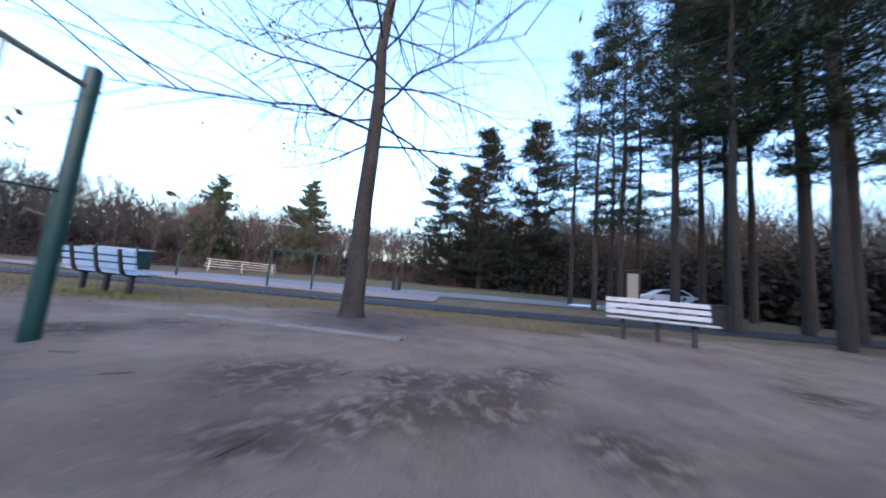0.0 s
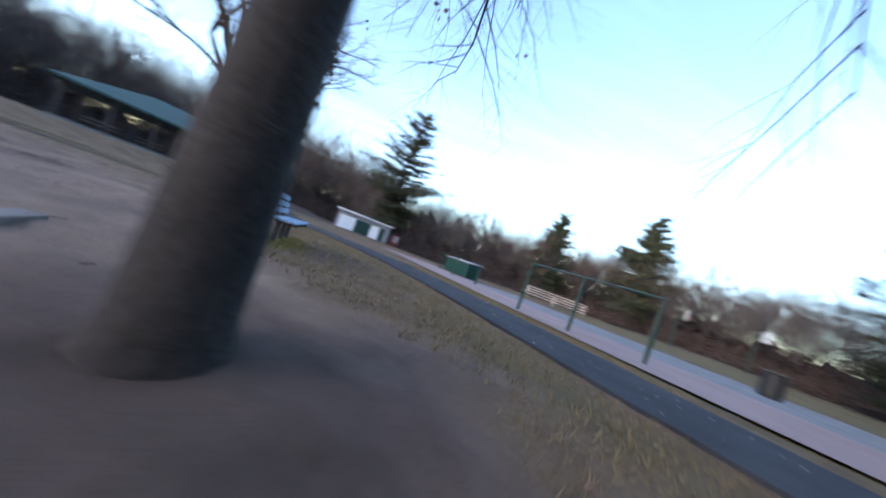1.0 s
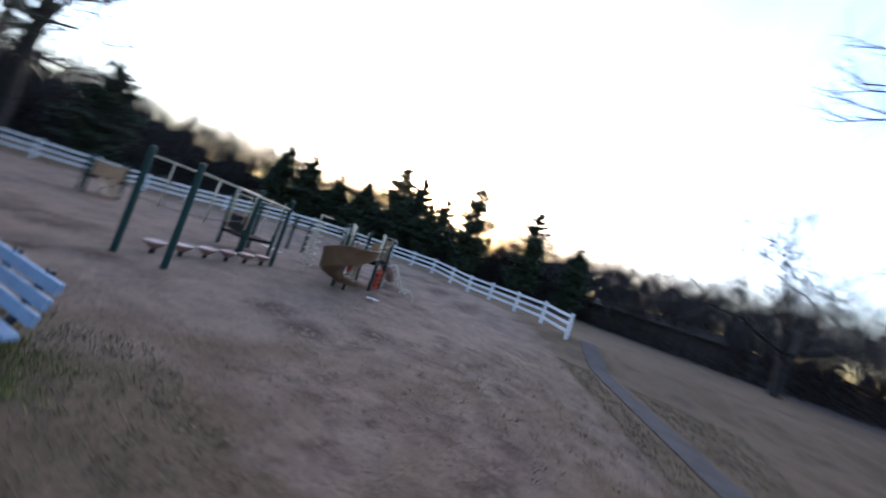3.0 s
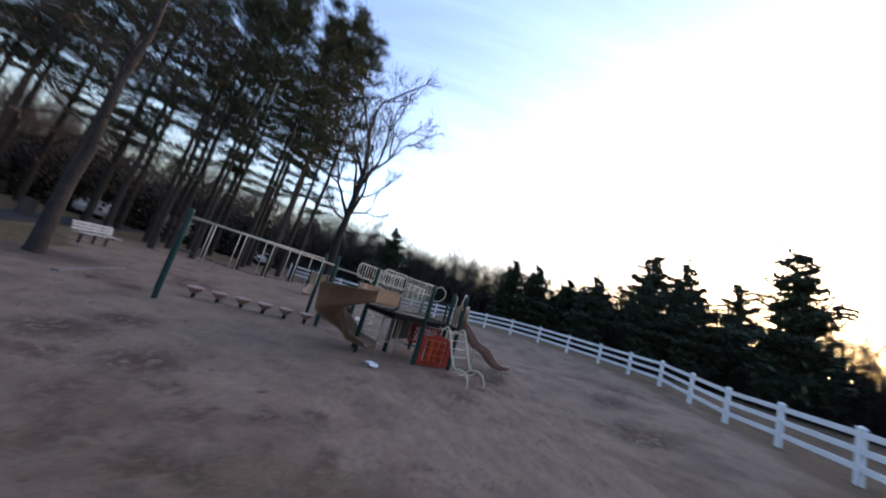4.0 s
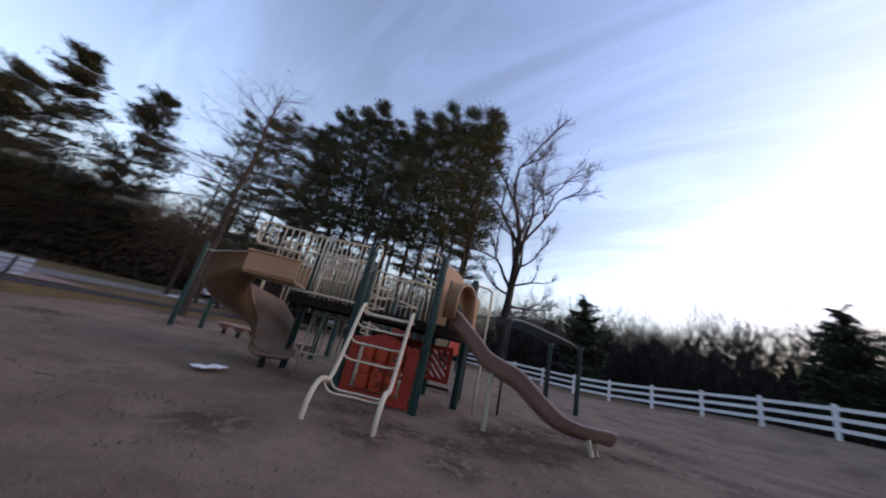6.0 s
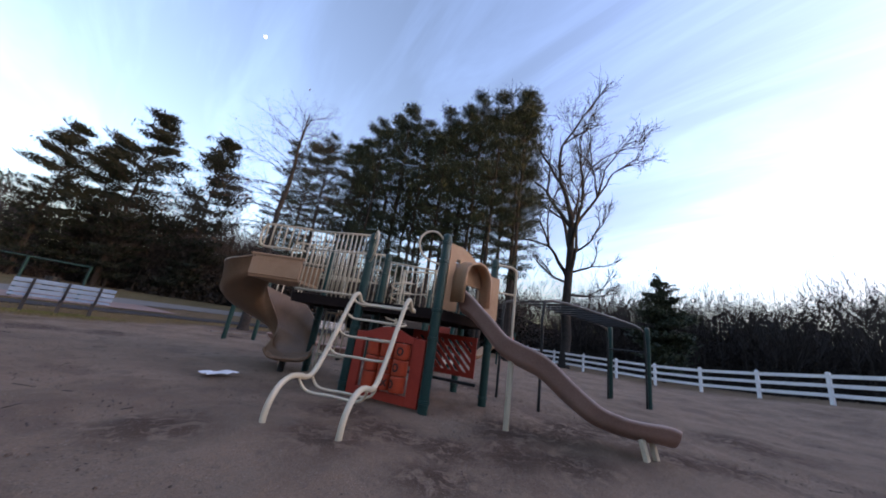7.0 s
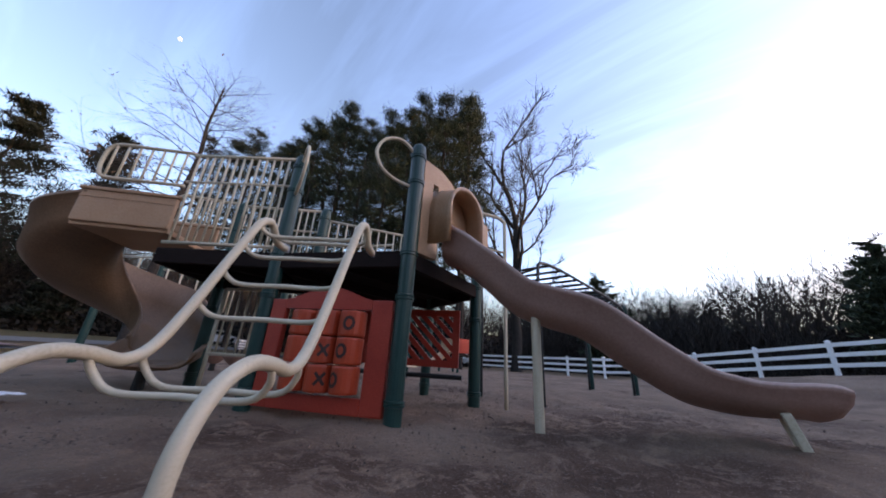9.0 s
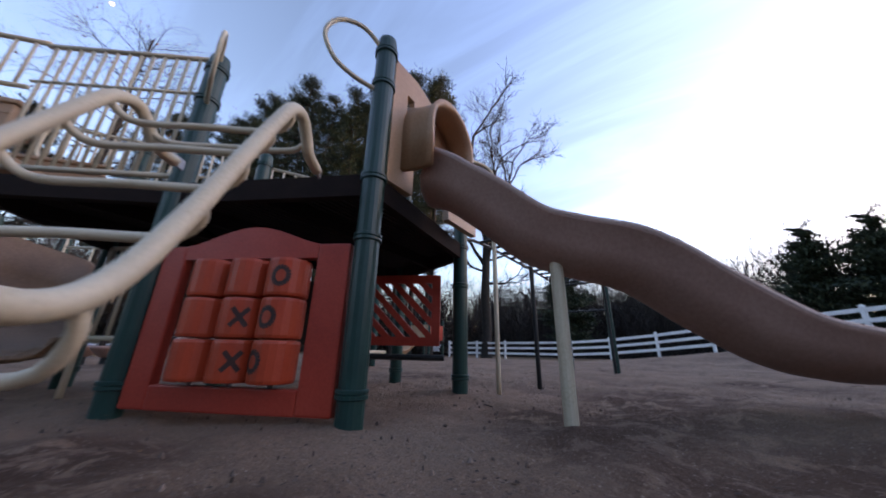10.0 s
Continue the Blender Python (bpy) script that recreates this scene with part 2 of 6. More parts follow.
    lawn = mixc(ramp(noise_(22, 6, 0.7), [(0.35, (0, 0, 0)), (0.7, (0.7, 0.7, 0.7))]), lawn, (0.08, 0.056, 0.034))
    green = mixc(ramp(noise_(2.5, 5), [(0.3, (0.3, 0.3, 0.3)), (0.65, (1, 1, 1))]), lawn, (0.10, 0.10, 0.035))
    lawn = mixc(attr("green"), lawn, green)
    dirt = ramp(noise_(2.2, 7, 0.6), [(0.3, (0.06, 0.042, 0.034)), (0.7, (0.125, 0.09, 0.075))])
    ground = mixc(attr("sand"), lawn, sand)
    l.new(mixc(attr("dirt"), ground, dirt), b.inputs["Base Color"])
    hs = n.new("ShaderNodeMath")
    hs.operation = 'MULTIPLY_ADD'
    hs.inputs[1].default_value = 0.35
    l.new(noise_(45, 6, 0.7), hs.inputs[0])
    l.new(noise_(5, 7, 0.68), hs.inputs[2])
    bp = n.new("ShaderNodeBump")
    bp.inputs["Strength"].default_value, bp.inputs["Distance"].default_value = 1.0, 0.075
    l.new(hs.outputs[0], bp.inputs["Height"])
    l.new(bp.outputs[0], b.inputs["Normal"])
    return m


GROUND = ground_material()

# ---- mesh helpers ----


def mesh_of(name, bm, mat, smooth=False):
    me = bpy.data.meshes.new(name)
    bm.to_mesh(me)
    bm.free()
    me.materials.append(mat)
    if smooth:
        me.polygons.foreach_set("use_smooth", [True] * len(me.polygons))
    return me


def part(name, bm, mat, parent=None, label="", smooth=False):
    ob = new(name, mesh_of(name, bm, mat, smooth))
    if parent is not None:
        ob.parent = parent
    return tagged(ob, label)


def thing(name, x, y, z, label, category, group="", turn=0.0):
    e = new(name)
    e.matrix_world = pose(x, y, z, 0, 0, turn)
    e.empty_display_size = 0.2
    return tagged(e, label, category, group)


def solid(name, verts, faces, mat, smooth=False):
    me = bpy.data.meshes.new(name)
    me.from_pydata([tuple(v) for v in verts], [], [tuple(f) for f in faces])
    me.materials.append(mat)
    if smooth:
        me.polygons.foreach_set("use_smooth", [True] * len(me.polygons))
    return new(name, me)


def box(bm, size, at=(0, 0, 0), turn=(0, 0, 0), bevel=0.0):
    r = bmesh.ops.create_cube(bm, size=1.0, matrix=pose(*at, *turn) @ Matrix.Diagonal((*size, 1)))
    if bevel:
        es = list({e for v in r["verts"] for e in v.link_edges})
        bmesh.ops.bevel(bm, geom=es, offset=bevel, segments=2, affect='EDGES', profile=0.6)
    return bm


def boxes(*specs):
    bm = bmesh.new()
    for s in specs:
        box(bm, *s)
    return bm


def smooth_line(pts, step=6):
    """Catmull-Rom through the points."""
    p = [Vector(q) for q in pts]
    p = [2 * p[0] - p[1]] + p + [2 * p[-1] - p[-2]]
    out = []
    for i in range(1, len(p) - 2):
        for k in range(step):
            t = k / step
            a, b, c, d = p[i - 1], p[i], p[i + 1], p[i + 2]
            out.append(0.5 * ((2 * b) + (c - a) * t + (2 * a - 5 * b + 4 * c - d) * t * t + (3 * b - a - 3 * c + d) * t ** 3))
    out.append(p[-2])
    return out


def tube(bm, pts, radius, sides=8, caps=True):
    """A round bar along pts; radius may be a list."""
    pts = [Vector(p) for p in pts]
    rad = radius if isinstance(radius, (list, tuple)) else [radius] * len(pts)
    side = None
    rings = []
    for i, p in enumerate(pts):
        d = (pts[min(i + 1, len(pts) - 1)] - pts[max(i - 1, 0)]).normalized()
        if side is None:
            side = d.orthogonal().normalized()
        side = (side - d * side.dot(d)).normalized()
        up_ = d.cross(side)
        rings.append([bm.verts.new(p + (side * math.cos(a) + up_ * math.sin(a)) * rad[i]) for a in (2 * math.pi * k / sides for k in range(sides))])
    for a, b in zip(rings, rings[1:]):
        for k in range(sides):
            bm.faces.new((a[k], a[(k + 1) % sides], b[(k + 1) % sides], b[k]))
    if caps:
        bm.faces.new(rings[0][::-1])
        bm.faces.new(rings[-1])
    return bm


def tubes(runs, radius, sides=8):
    bm = bmesh.new()
    for r in runs:
        tube(bm, r, radius, sides)
    return bm


def lathe(bm, profile, sides=20, at=(0, 0, 0)):
    """(radius, height) pairs turned about the upright axis."""
    rings = []
    for r, z in profile:
        rings.append([bm.verts.new((at[0] + r * math.cos(2 * math.pi * k / sides), at[1] + r * math.sin(2 * math.pi * k / sides), at[2] + z)) for k in range(sides)])
    for a, b in zip(rings, rings[1:]):
        for k in range(sides):
            bm.faces.new((a[k], a[(k + 1) % sides], b[(k + 1) % sides], b[k]))
    bm.faces.new(rings[0][::-1])
    bm.faces.new(rings[-1])
    return bm


def slab(bm, outline, z0, z1):
    """An upright prism over a plan outline."""
    lo = [bm.verts.new((x, y, z0)) for x, y in outline]
    hi = [bm.verts.new((x, y, z1)) for x, y in outline]
    n = len(outline)
    bm.faces.new(lo[::-1])
    bm.faces.new(hi)
    for k in range(n):
        bm.faces.new((lo[k], lo[(k + 1) % n], hi[(k + 1) % n], hi[k]))
    return bm


# ---- ground ----


def step_up(v, a, b):
    t = np.clip((v - a) / (b - a), 0, 1)
    return t * t * (3 - 2 * t)


def rise(x, y):
    """Height of the land: a shallow bowl, higher along the fence and to the north."""
    x, y = np.asarray(x, float), np.asarray(y, float)
    south = 0.62 * step_up(-y, 3.2, 7.5) * (1 - step_up(x, 1.0, 8.0))
    ring = 0.95 * step_up(np.hypot(x - 5, y), 6.0, 11.5) * step_up(4 - y, 0.0, 13.0) * step_up(x, -3.0, 5.0)
    south = np.maximum(south, ring)
    north = 0.9 * step_up(y, 14.0, 50.0)
    far = 1.2 * step_up(np.hypot(x, y), 40, 120)
    return south + north + far


def lie(x, y):
    return float(rise(x, y))


def band(p, line):
    """Distance of points to a broken line."""
    best = np.full(p.shape[:-1], 1e9)
    for a, b in zip(line, line[1:]):
        a, b = np.array(a, float), np.array(b, float)
        t = np.clip(((p - a) @ (b - a)) / ((b - a) @ (b - a)), 0, 1)
        best = np.minimum(best, np.linalg.norm(p - a - t[..., None] * (b - a), axis=-1))
    return best


def inside(p, poly):
    x, y = p[..., 0], p[..., 1]
    r = np.zeros(x.shape, bool)
    for (x0, y0), (x1, y1) in zip(poly, poly[1:] + poly[:1]):
        r ^= ((y0 > y) != (y1 > y)) & (x < (x1 - x0) * (y - y0) / (y1 - y0 + 1e-12) + x0)
    return r


def grain(x, y, s, seed=0.0):
    return np.array([noise.fractal(Vector((a * s, b * s, seed)), 1.0, 2.0, 3) for a, b in zip(x.ravel(), y.ravel())]).reshape(x.shape)


SAND_EDGE = [(-5.0, 8.6), (-5.9, 6.4), (-6.4, 3.6), (-6.6, -0.5), (-6.0, -4.6), (-3.9, -6.6), (-1.9, -8.2), (0.3, -9.3), (2.6, -10.0), (5.0, -10.2), (7.6, -10.2), (10.4, -9.6), (14.4, -6.8), (18, -1), (19.5, 7), (18, 13), (13, 18), (9, 18.6), (6.3, 17.0), (4.4, 15.6), (2.8, 13.7), (1.5, 13.1), (-1.0, 13.2), (-2.2, 11.4), (-3.4, 9.6)]


def build_ground():
    near = np.concatenate([np.arange(-14, -4, 0.16), np.arange(-4, 4, 0.085), np.arange(4, 16.01, 0.16)])
    out = 16 * 1.16 ** np.arange(1, 24)
    xs = np.concatenate([-(out[::-1]), near, out])
    ny = np.concatenate([np.arange(-13, -3.6, 0.16), np.arange(-3.6, 2.4, 0.085), np.arange(2.4, 20.01, 0.16)])
    ys = np.concatenate([-(out[::-1]), ny, out + 4])
    X, Y = np.meshgrid(xs, ys)
    Z = rise(X, Y)
    p = np.stack([X, Y], -1)
    d = band(p, SAND_EDGE + SAND_EDGE[:1])
    d = np.where(inside(p, SAND_EDGE), d, -d)
    wob = grain(X, Y, 0.9) * 0.9
    sand = np.clip(0.5 + (d + wob) / 0.9, 0, 1)
    west = inside(p, [(-5.0, 8.6), (-8.6, 8.4), (-10.6, 5.0), (-8.6, 0.6), (-6.4, -4.6), (-6.0, -4.6), (-5.0, 2.0)])
    sand = np.maximum(sand, np.where(west, np.clip(0.62 + wob * 0.8, 0, 0.85), 0))
    hump = grain(X, Y, 1.7, 3.0) * 0.035 + grain(X, Y, 4.5, 7.0) * 0.022
    close = (np.abs(X) < 4.2) & (np.abs(Y + 0.6) < 3.2)
    hump = hump + np.where(close, grain(X, Y, 8.0, 11.0) * 0.016, 0)
    Z = Z + hump * (np.clip(sand, 0.35, 1)) * (np.hypot(X, Y) < 40)
    # worn hollows round the slide exits and the tree
    for hx, hy, w, dep in ((1.1, -2.1, 0.95, -0.10), (-1.25, 2.1, 0.7, 0.05), (-0.13, 11.64, 1.1, -0.06), (-1.62, -0.5, 0.75, -0.07)):
        Z -= dep * np.exp(-((X - hx) ** 2 + (Y - hy) ** 2) / w ** 2)
    green = 0.5 * np.clip(1.0 - np.abs(band(p, PATH_LINE) - 2.0) / 1.1 + wob * 0.6, 0, 1)
    green = np.maximum(green, np.clip(1.0 - np.hypot(X + 4.7, Y - 9.8) / 1.3, 0, 1))
    green = np.maximum(green, 0.6 * step_up(Y, 20, 30))
    dirt = np.clip(1.35 - np.hypot(X - 0.1, Y - 11.9) / 1.6 + wob * 0.7, 0, 0.92)
    dirt = np.maximum(dirt, np.clip(1.1 - np.hypot(X + 4.9, Y - 10.9) / 1.5 + wob * 0.4, 0, 1))
    dirt = np.maximum(dirt, step_up(np.hypot(X, Y - 6), 34, 46))
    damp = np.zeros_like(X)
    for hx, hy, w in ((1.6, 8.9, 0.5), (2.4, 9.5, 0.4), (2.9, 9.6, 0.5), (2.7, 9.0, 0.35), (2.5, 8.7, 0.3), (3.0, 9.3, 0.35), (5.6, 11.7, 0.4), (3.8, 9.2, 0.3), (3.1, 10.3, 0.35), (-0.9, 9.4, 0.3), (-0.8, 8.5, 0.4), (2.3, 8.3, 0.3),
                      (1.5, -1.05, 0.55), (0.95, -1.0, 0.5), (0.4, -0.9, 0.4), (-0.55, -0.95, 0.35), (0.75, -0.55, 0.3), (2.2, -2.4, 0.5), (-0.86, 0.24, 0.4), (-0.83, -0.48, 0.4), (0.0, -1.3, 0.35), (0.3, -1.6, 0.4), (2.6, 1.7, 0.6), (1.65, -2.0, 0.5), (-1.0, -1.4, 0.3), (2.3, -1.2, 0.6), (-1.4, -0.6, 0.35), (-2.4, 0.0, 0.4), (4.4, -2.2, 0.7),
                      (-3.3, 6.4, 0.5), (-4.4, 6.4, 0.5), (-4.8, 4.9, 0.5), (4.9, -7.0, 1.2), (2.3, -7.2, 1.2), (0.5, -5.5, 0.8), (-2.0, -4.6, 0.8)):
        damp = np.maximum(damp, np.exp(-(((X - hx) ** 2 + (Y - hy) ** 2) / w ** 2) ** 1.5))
    nx, nyy = len(xs), len(ys)
    idx = np.arange(nx * nyy).reshape(nyy, nx)
    faces = np.stack([idx[:-1, :-1], idx[:-1, 1:], idx[1:, 1:], idx[1:, :-1]], -1).reshape(-1, 4)
    me = bpy.data.meshes.new("ground")
    me.from_pydata(np.stack([X, Y, Z], -1).reshape(-1, 3).tolist(), [], faces.tolist())
    damp = np.maximum(damp, 0.8 * np.where(west & (Y > 2), np.clip(grain(X, Y, 2.2, 5.0) * 3.0, 0, 1), 0))
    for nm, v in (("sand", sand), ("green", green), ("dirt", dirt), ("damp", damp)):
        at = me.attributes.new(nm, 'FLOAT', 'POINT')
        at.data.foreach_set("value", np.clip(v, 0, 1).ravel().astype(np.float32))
    me.materials.append(GROUND)
    me.polygons.foreach_set("use_smooth", [True] * len(me.polygons))
    tagged(new("ground", me), "trampled pinkish sand with brown winter lawn around", "ground", kind="structure")


PATH_LINE = [(32, 33), (22, 27.5), (14, 23.6), (8, 20.8), (4.0, 18.9), (1.6, 17.6), (-0.2, 16.7), (-2.1, 15.85), (-3.9, 15.1), (-5.6, 14.35), (-7.3, 13.5), (-9.3, 12.3), (-11.1, 10.8), (-12.8, 8.9), (-14.6, 6.3), (-17.4, 4.3), (-22, 2.0), (-29, -1.5), (-38, -7)]
SIDE_LINE = [(-13.6, 7.6), (-12.6, 6.1), (-11.7, 4.4), (-10.9, 2.6), (-10.0, 0.2), (-9.1, -2.2), (-8.3, -4.6), (-7.6, -7.0)]
build_ground()


def ribbon(name, line, width, lift, mat, label, category, thick=0.03, ends=None):
    pts = smooth_line([(x, y, 0) for x, y in line], 6)
    bm = bmesh.new()
    rows = []
    for i, p in enumerate(pts):
        d = (pts[min(i + 1, len(pts) - 1)] - pts[max(i - 1, 0)]).normalized()
        s = Vector((-d.y, d.x, 0))
        row = []
        for k in range(5):
            w = width * (0.5 - k / 4) + (0.06 * noise.noise(Vector((i * 0.7, k * 5.0, 1))) if k in (0, 4) else 0)
            q = p + s * w
            row.append(bm.verts.new((q.x, q.y, lie(q.x, q.y) + lift + (0.012 if k in (1, 2, 3) else 0))))
        q0, q1 = row[0].co, row[4].co
        rows.append([bm.verts.new((q0.x, q0.y, q0.z - thick))] + row + [bm.verts.new((q1.x, q1.y, q1.z - thick))])
    for a, b in zip(rows, rows[1:]):
        for k in range(6):
            bm.faces.new((a[k], b[k], b[k + 1], a[k + 1]))
    bmesh.ops.recalc_face_normals(bm, faces=bm.faces)
    return tagged(part(name, bm, mat, None), label, category, kind="structure")


ribbon("path", PATH_LINE, 2.1, 0.045, ASPHALT, "worn dark grey asphalt footpath", "path", 0.12)
ribbon("side_path", SIDE_LINE, 0.72, 0.03, SIDEWALK, "narrow old grey footpath beside the sand", "path", 0.12)


def build_lot(name, off, width, start, length, mat, label, lift):
    """A paved strip beyond the footpath, laid along it."""
    u, v = Vector((0.919, 0.393)), Vector((-0.393, 0.919))
    a = Vector((-5.2, 17.0)) + u * start + v * off
    bm = bmesh.new()
    n, m = 20, 6
    grid = [[None] * (m + 1) for _ in range(n + 1)]
    for i in range(n + 1):
        for j in range(m + 1):
            q = a + u * (length * i / n) + v * (width * j / m)
            grid[i][j] = bm.verts.new((q.x, q.y, lie(q.x, q.y) + lift))
    for i in range(n):
        for j in range(m):
            bm.faces.new((grid[i][j], grid[i + 1][j], grid[i + 1][j + 1], grid[i][j + 1]))
    tagged(part(name, bm, mat), label, "court", kind="structure")


build_lot("court", 0.0, 4.6, -19, 22.5, COURT, "faded reddish playing court surface", 0.05)
build_lot("road", 4.62, 5.2, -14, 34, GREYWALK, "pale grey asphalt lot beyond the court", 0.045)

# ---- play structure ----
P0, P1, P2 = (-0.54, 1.11), (0.0, 0.03), (1.26, 0.22)
P3, P5, Q1, Q2 = (0.25, 1.98), (1.62, 1.22), (-1.22, 1.97), (-0.48, 2.80)
DECK = 1.24


def play_post(parent, x, y, top, name="post"):
    r = 0.062
    bm = lathe(bmesh.new(), [(r, -0.15), (r, top - 0.05), (r * 0.92, top - 0.02), (r * 0.6, top), (0.01, top + 0.008)], 18, (x, y, 0))
    p = part(name, bm, GREEN, parent, smooth=False)
    for z in (0.13, 0.86, DECK - 0.03, DECK + 0.62, top - 0.13):
        if z < top:
            c = bmesh.new()
            lathe(c, [(r + 0.002, z - 0.022), (r + 0.011, z - 0.018), (r + 0.011, z - 0.004), (r + 0.005, z), (r + 0.011, z + 0.004), (r + 0.011, z + 0.018), (r + 0.002, z + 0.022)], 18, (x, y, 0))
            part("collar", c, GREEN, p)
    return p


def perforated_deck(parent, outline, name):
    """A coated steel deck: solid rim, and a grid that lets daylight through."""
    bm = bmesh.new()
    n = len(outline)
    for k in range(n):
        a, b = Vector(outline[k]), Vector(outline[(k + 1) % n])
        mid, d = (a + b) / 2, b - a
        box(bm, (d.length, 0.05, 0.13), (mid.x, mid.y, DECK - 0.075), (0, 0, math.degrees(math.atan2(d.y, d.x))))
    d = part(name, bm, DECKBROWN, parent, "dark brown coated steel deck")
    xs, ys = [q[0] for q in outline], [q[1] for q in outline]
    g = bmesh.new()

    def cut(axis, v):
        hits = []
        for k in range(n):
            a, b = outline[k], outline[(k + 1) % n]
            if (a[axis] - v) * (b[axis] - v) < 0:
                t = (v - a[axis]) / (b[axis] - a[axis])
                hits.append(a[1 - axis] + t * (b[1 - axis] - a[1 - axis]))
        return (min(hits), max(hits)) if len(hits) >= 2 else None

    for axis, lo, hi in ((0, min(xs), max(xs)), (1, min(ys), max(ys))):
        v = lo + 0.02
        while v < hi:
            c = cut(axis, v)
            if c:
                m, w = (c[0] + c[1]) / 2, c[1] - c[0]
                if axis == 0:
                    box(g, (0.026, w, 0.012), (v, m, DECK - 0.012))
                else:
                    box(g, (w, 0.026, 0.012), (m, v, DECK - 0.018))
            v += 0.046
    part("grating", g, DECKBROWN, d)
    for f in (0.33, 0.66):
        ribs = bmesh.new()
        v = min(ys) + f * (max(ys) - min(ys))
        c = cut(1, v)
        box(ribs, (c[1] - c[0], 0.04, 0.10), ((c[0] + c[1]) / 2, v, DECK - 0.075))
        part("support_rib", ribs, DECKBROWN, d)


def guard(parent, a, b, z0, z1, bars, name="guardrail", round_end=False, mid=None):
    a, b = Vector((*a, 0)), Vector((*b, 0))
    up_ = Vector((0, 0, 1))
    if round_end:
        d = (b - a).normalized()
        loop = smooth_line([a + up_ * z1, a + (b - a) * 0.5 + up_ * z1, b - d * 0.10 + up_ * z1, b - d * 0.02 + up_ * (z1 - 0.05), b + up_ * (z1 - 0.14), b + up_ * (z0 + 0.12), b - d * 0.03 + up_ * (z0 + 0.03), b - d * 0.12 + up_ * z0, a + (b - a) * 0.5 + up_ * z0, a + up_ * z0], 4)
        bm = tubes([loop], 0.017, 8)
    else:
        bm = tubes([[a + up_ * z1, b + up_ * z1]], 0.017, 8)
    g = part(name, bm, TANPIPE, parent, "tan steel guardrail with upright bars", smooth=True)
    if not round_end:
        part("lower_rail", tubes([[a + up_ * z0, b + up_ * z0]], 0.017, 8), TANPIPE, g, smooth=True)
    if mid:
        part("middle_rail", tubes([[a + up_ * mid, b + up_ * mid]], 0.012, 6), TANPIPE, g, smooth=True)
    for k in range(bars):
        q = a.lerp(b, (k + 0.7) / (bars + 0.4))
        part("baluster", tubes([[q + up_ * z0, q + up_ * z1]], 0.0105, 6), TANPIPE, g, smooth=True)
    return g


def trough(path, widths, wall, thick=0.03, lip=0.035):
    """A slide bed swept along a path: curved floor, side walls and a rolled lip."""
    bm = bmesh.new()
    rows = []
    pts = [Vector(p) for p in path]
    for i, p in enumerate(pts):
        d = (pts[min(i + 1, len(pts) - 1)] - pts[max(i - 1, 0)])
        flat_ = Vector((d.x, d.y, 0)).normalized()
        s = Vector((-flat_.y, flat_.x, 0))
        d.normalize()
        u = d.cross(-s).normalized()
        if u.z < 0:
            u = -u
        w = widths[i] if isinstance(widths, (list, tuple)) else widths
        hL, hR = wall[i] if isinstance(wall, list) else (wall, wall)
        h = w / 2
        inner = [(-h, hL), (-h + 0.012, hL * 0.5), (-h + 0.05, 0.07), (-h + 0.13, 0.015), (0, 0), (h - 0.13, 0.015), (h - 0.05, 0.07), (h - 0.012, hR * 0.5), (h, hR)]
        outer = [(h + lip, hR + 0.004), (h + lip, hR - 0.03), (h + 0.022, hR - 0.035), (h + 0.015, 0.06), (h - 0.06, -0.01), (h - 0.14, -thick), (0, -thick - 0.012), (-h + 0.14, -thick), (-h + 0.06, -0.01), (-h - 0.015, 0.06), (-h - 0.022, hL - 0.035), (-h - lip, hL - 0.03), (-h - lip, hL + 0.004)]
        rows.append([bm.verts.new(p + s * (-x) + u * z) for x, z in inner + outer])
    n = len(rows[0])
    for a, b in zip(rows, rows[1:]):
        for k in range(n):
            bm.faces.new((a[k], a[(k + 1) % n], b[(k + 1) % n], b[k]))
    bm.faces.new(rows[0][::-1])
    bm.faces.new(rows[-1])
    bmesh.ops.recalc_face_normals(bm, faces=bm.faces)
    return bm


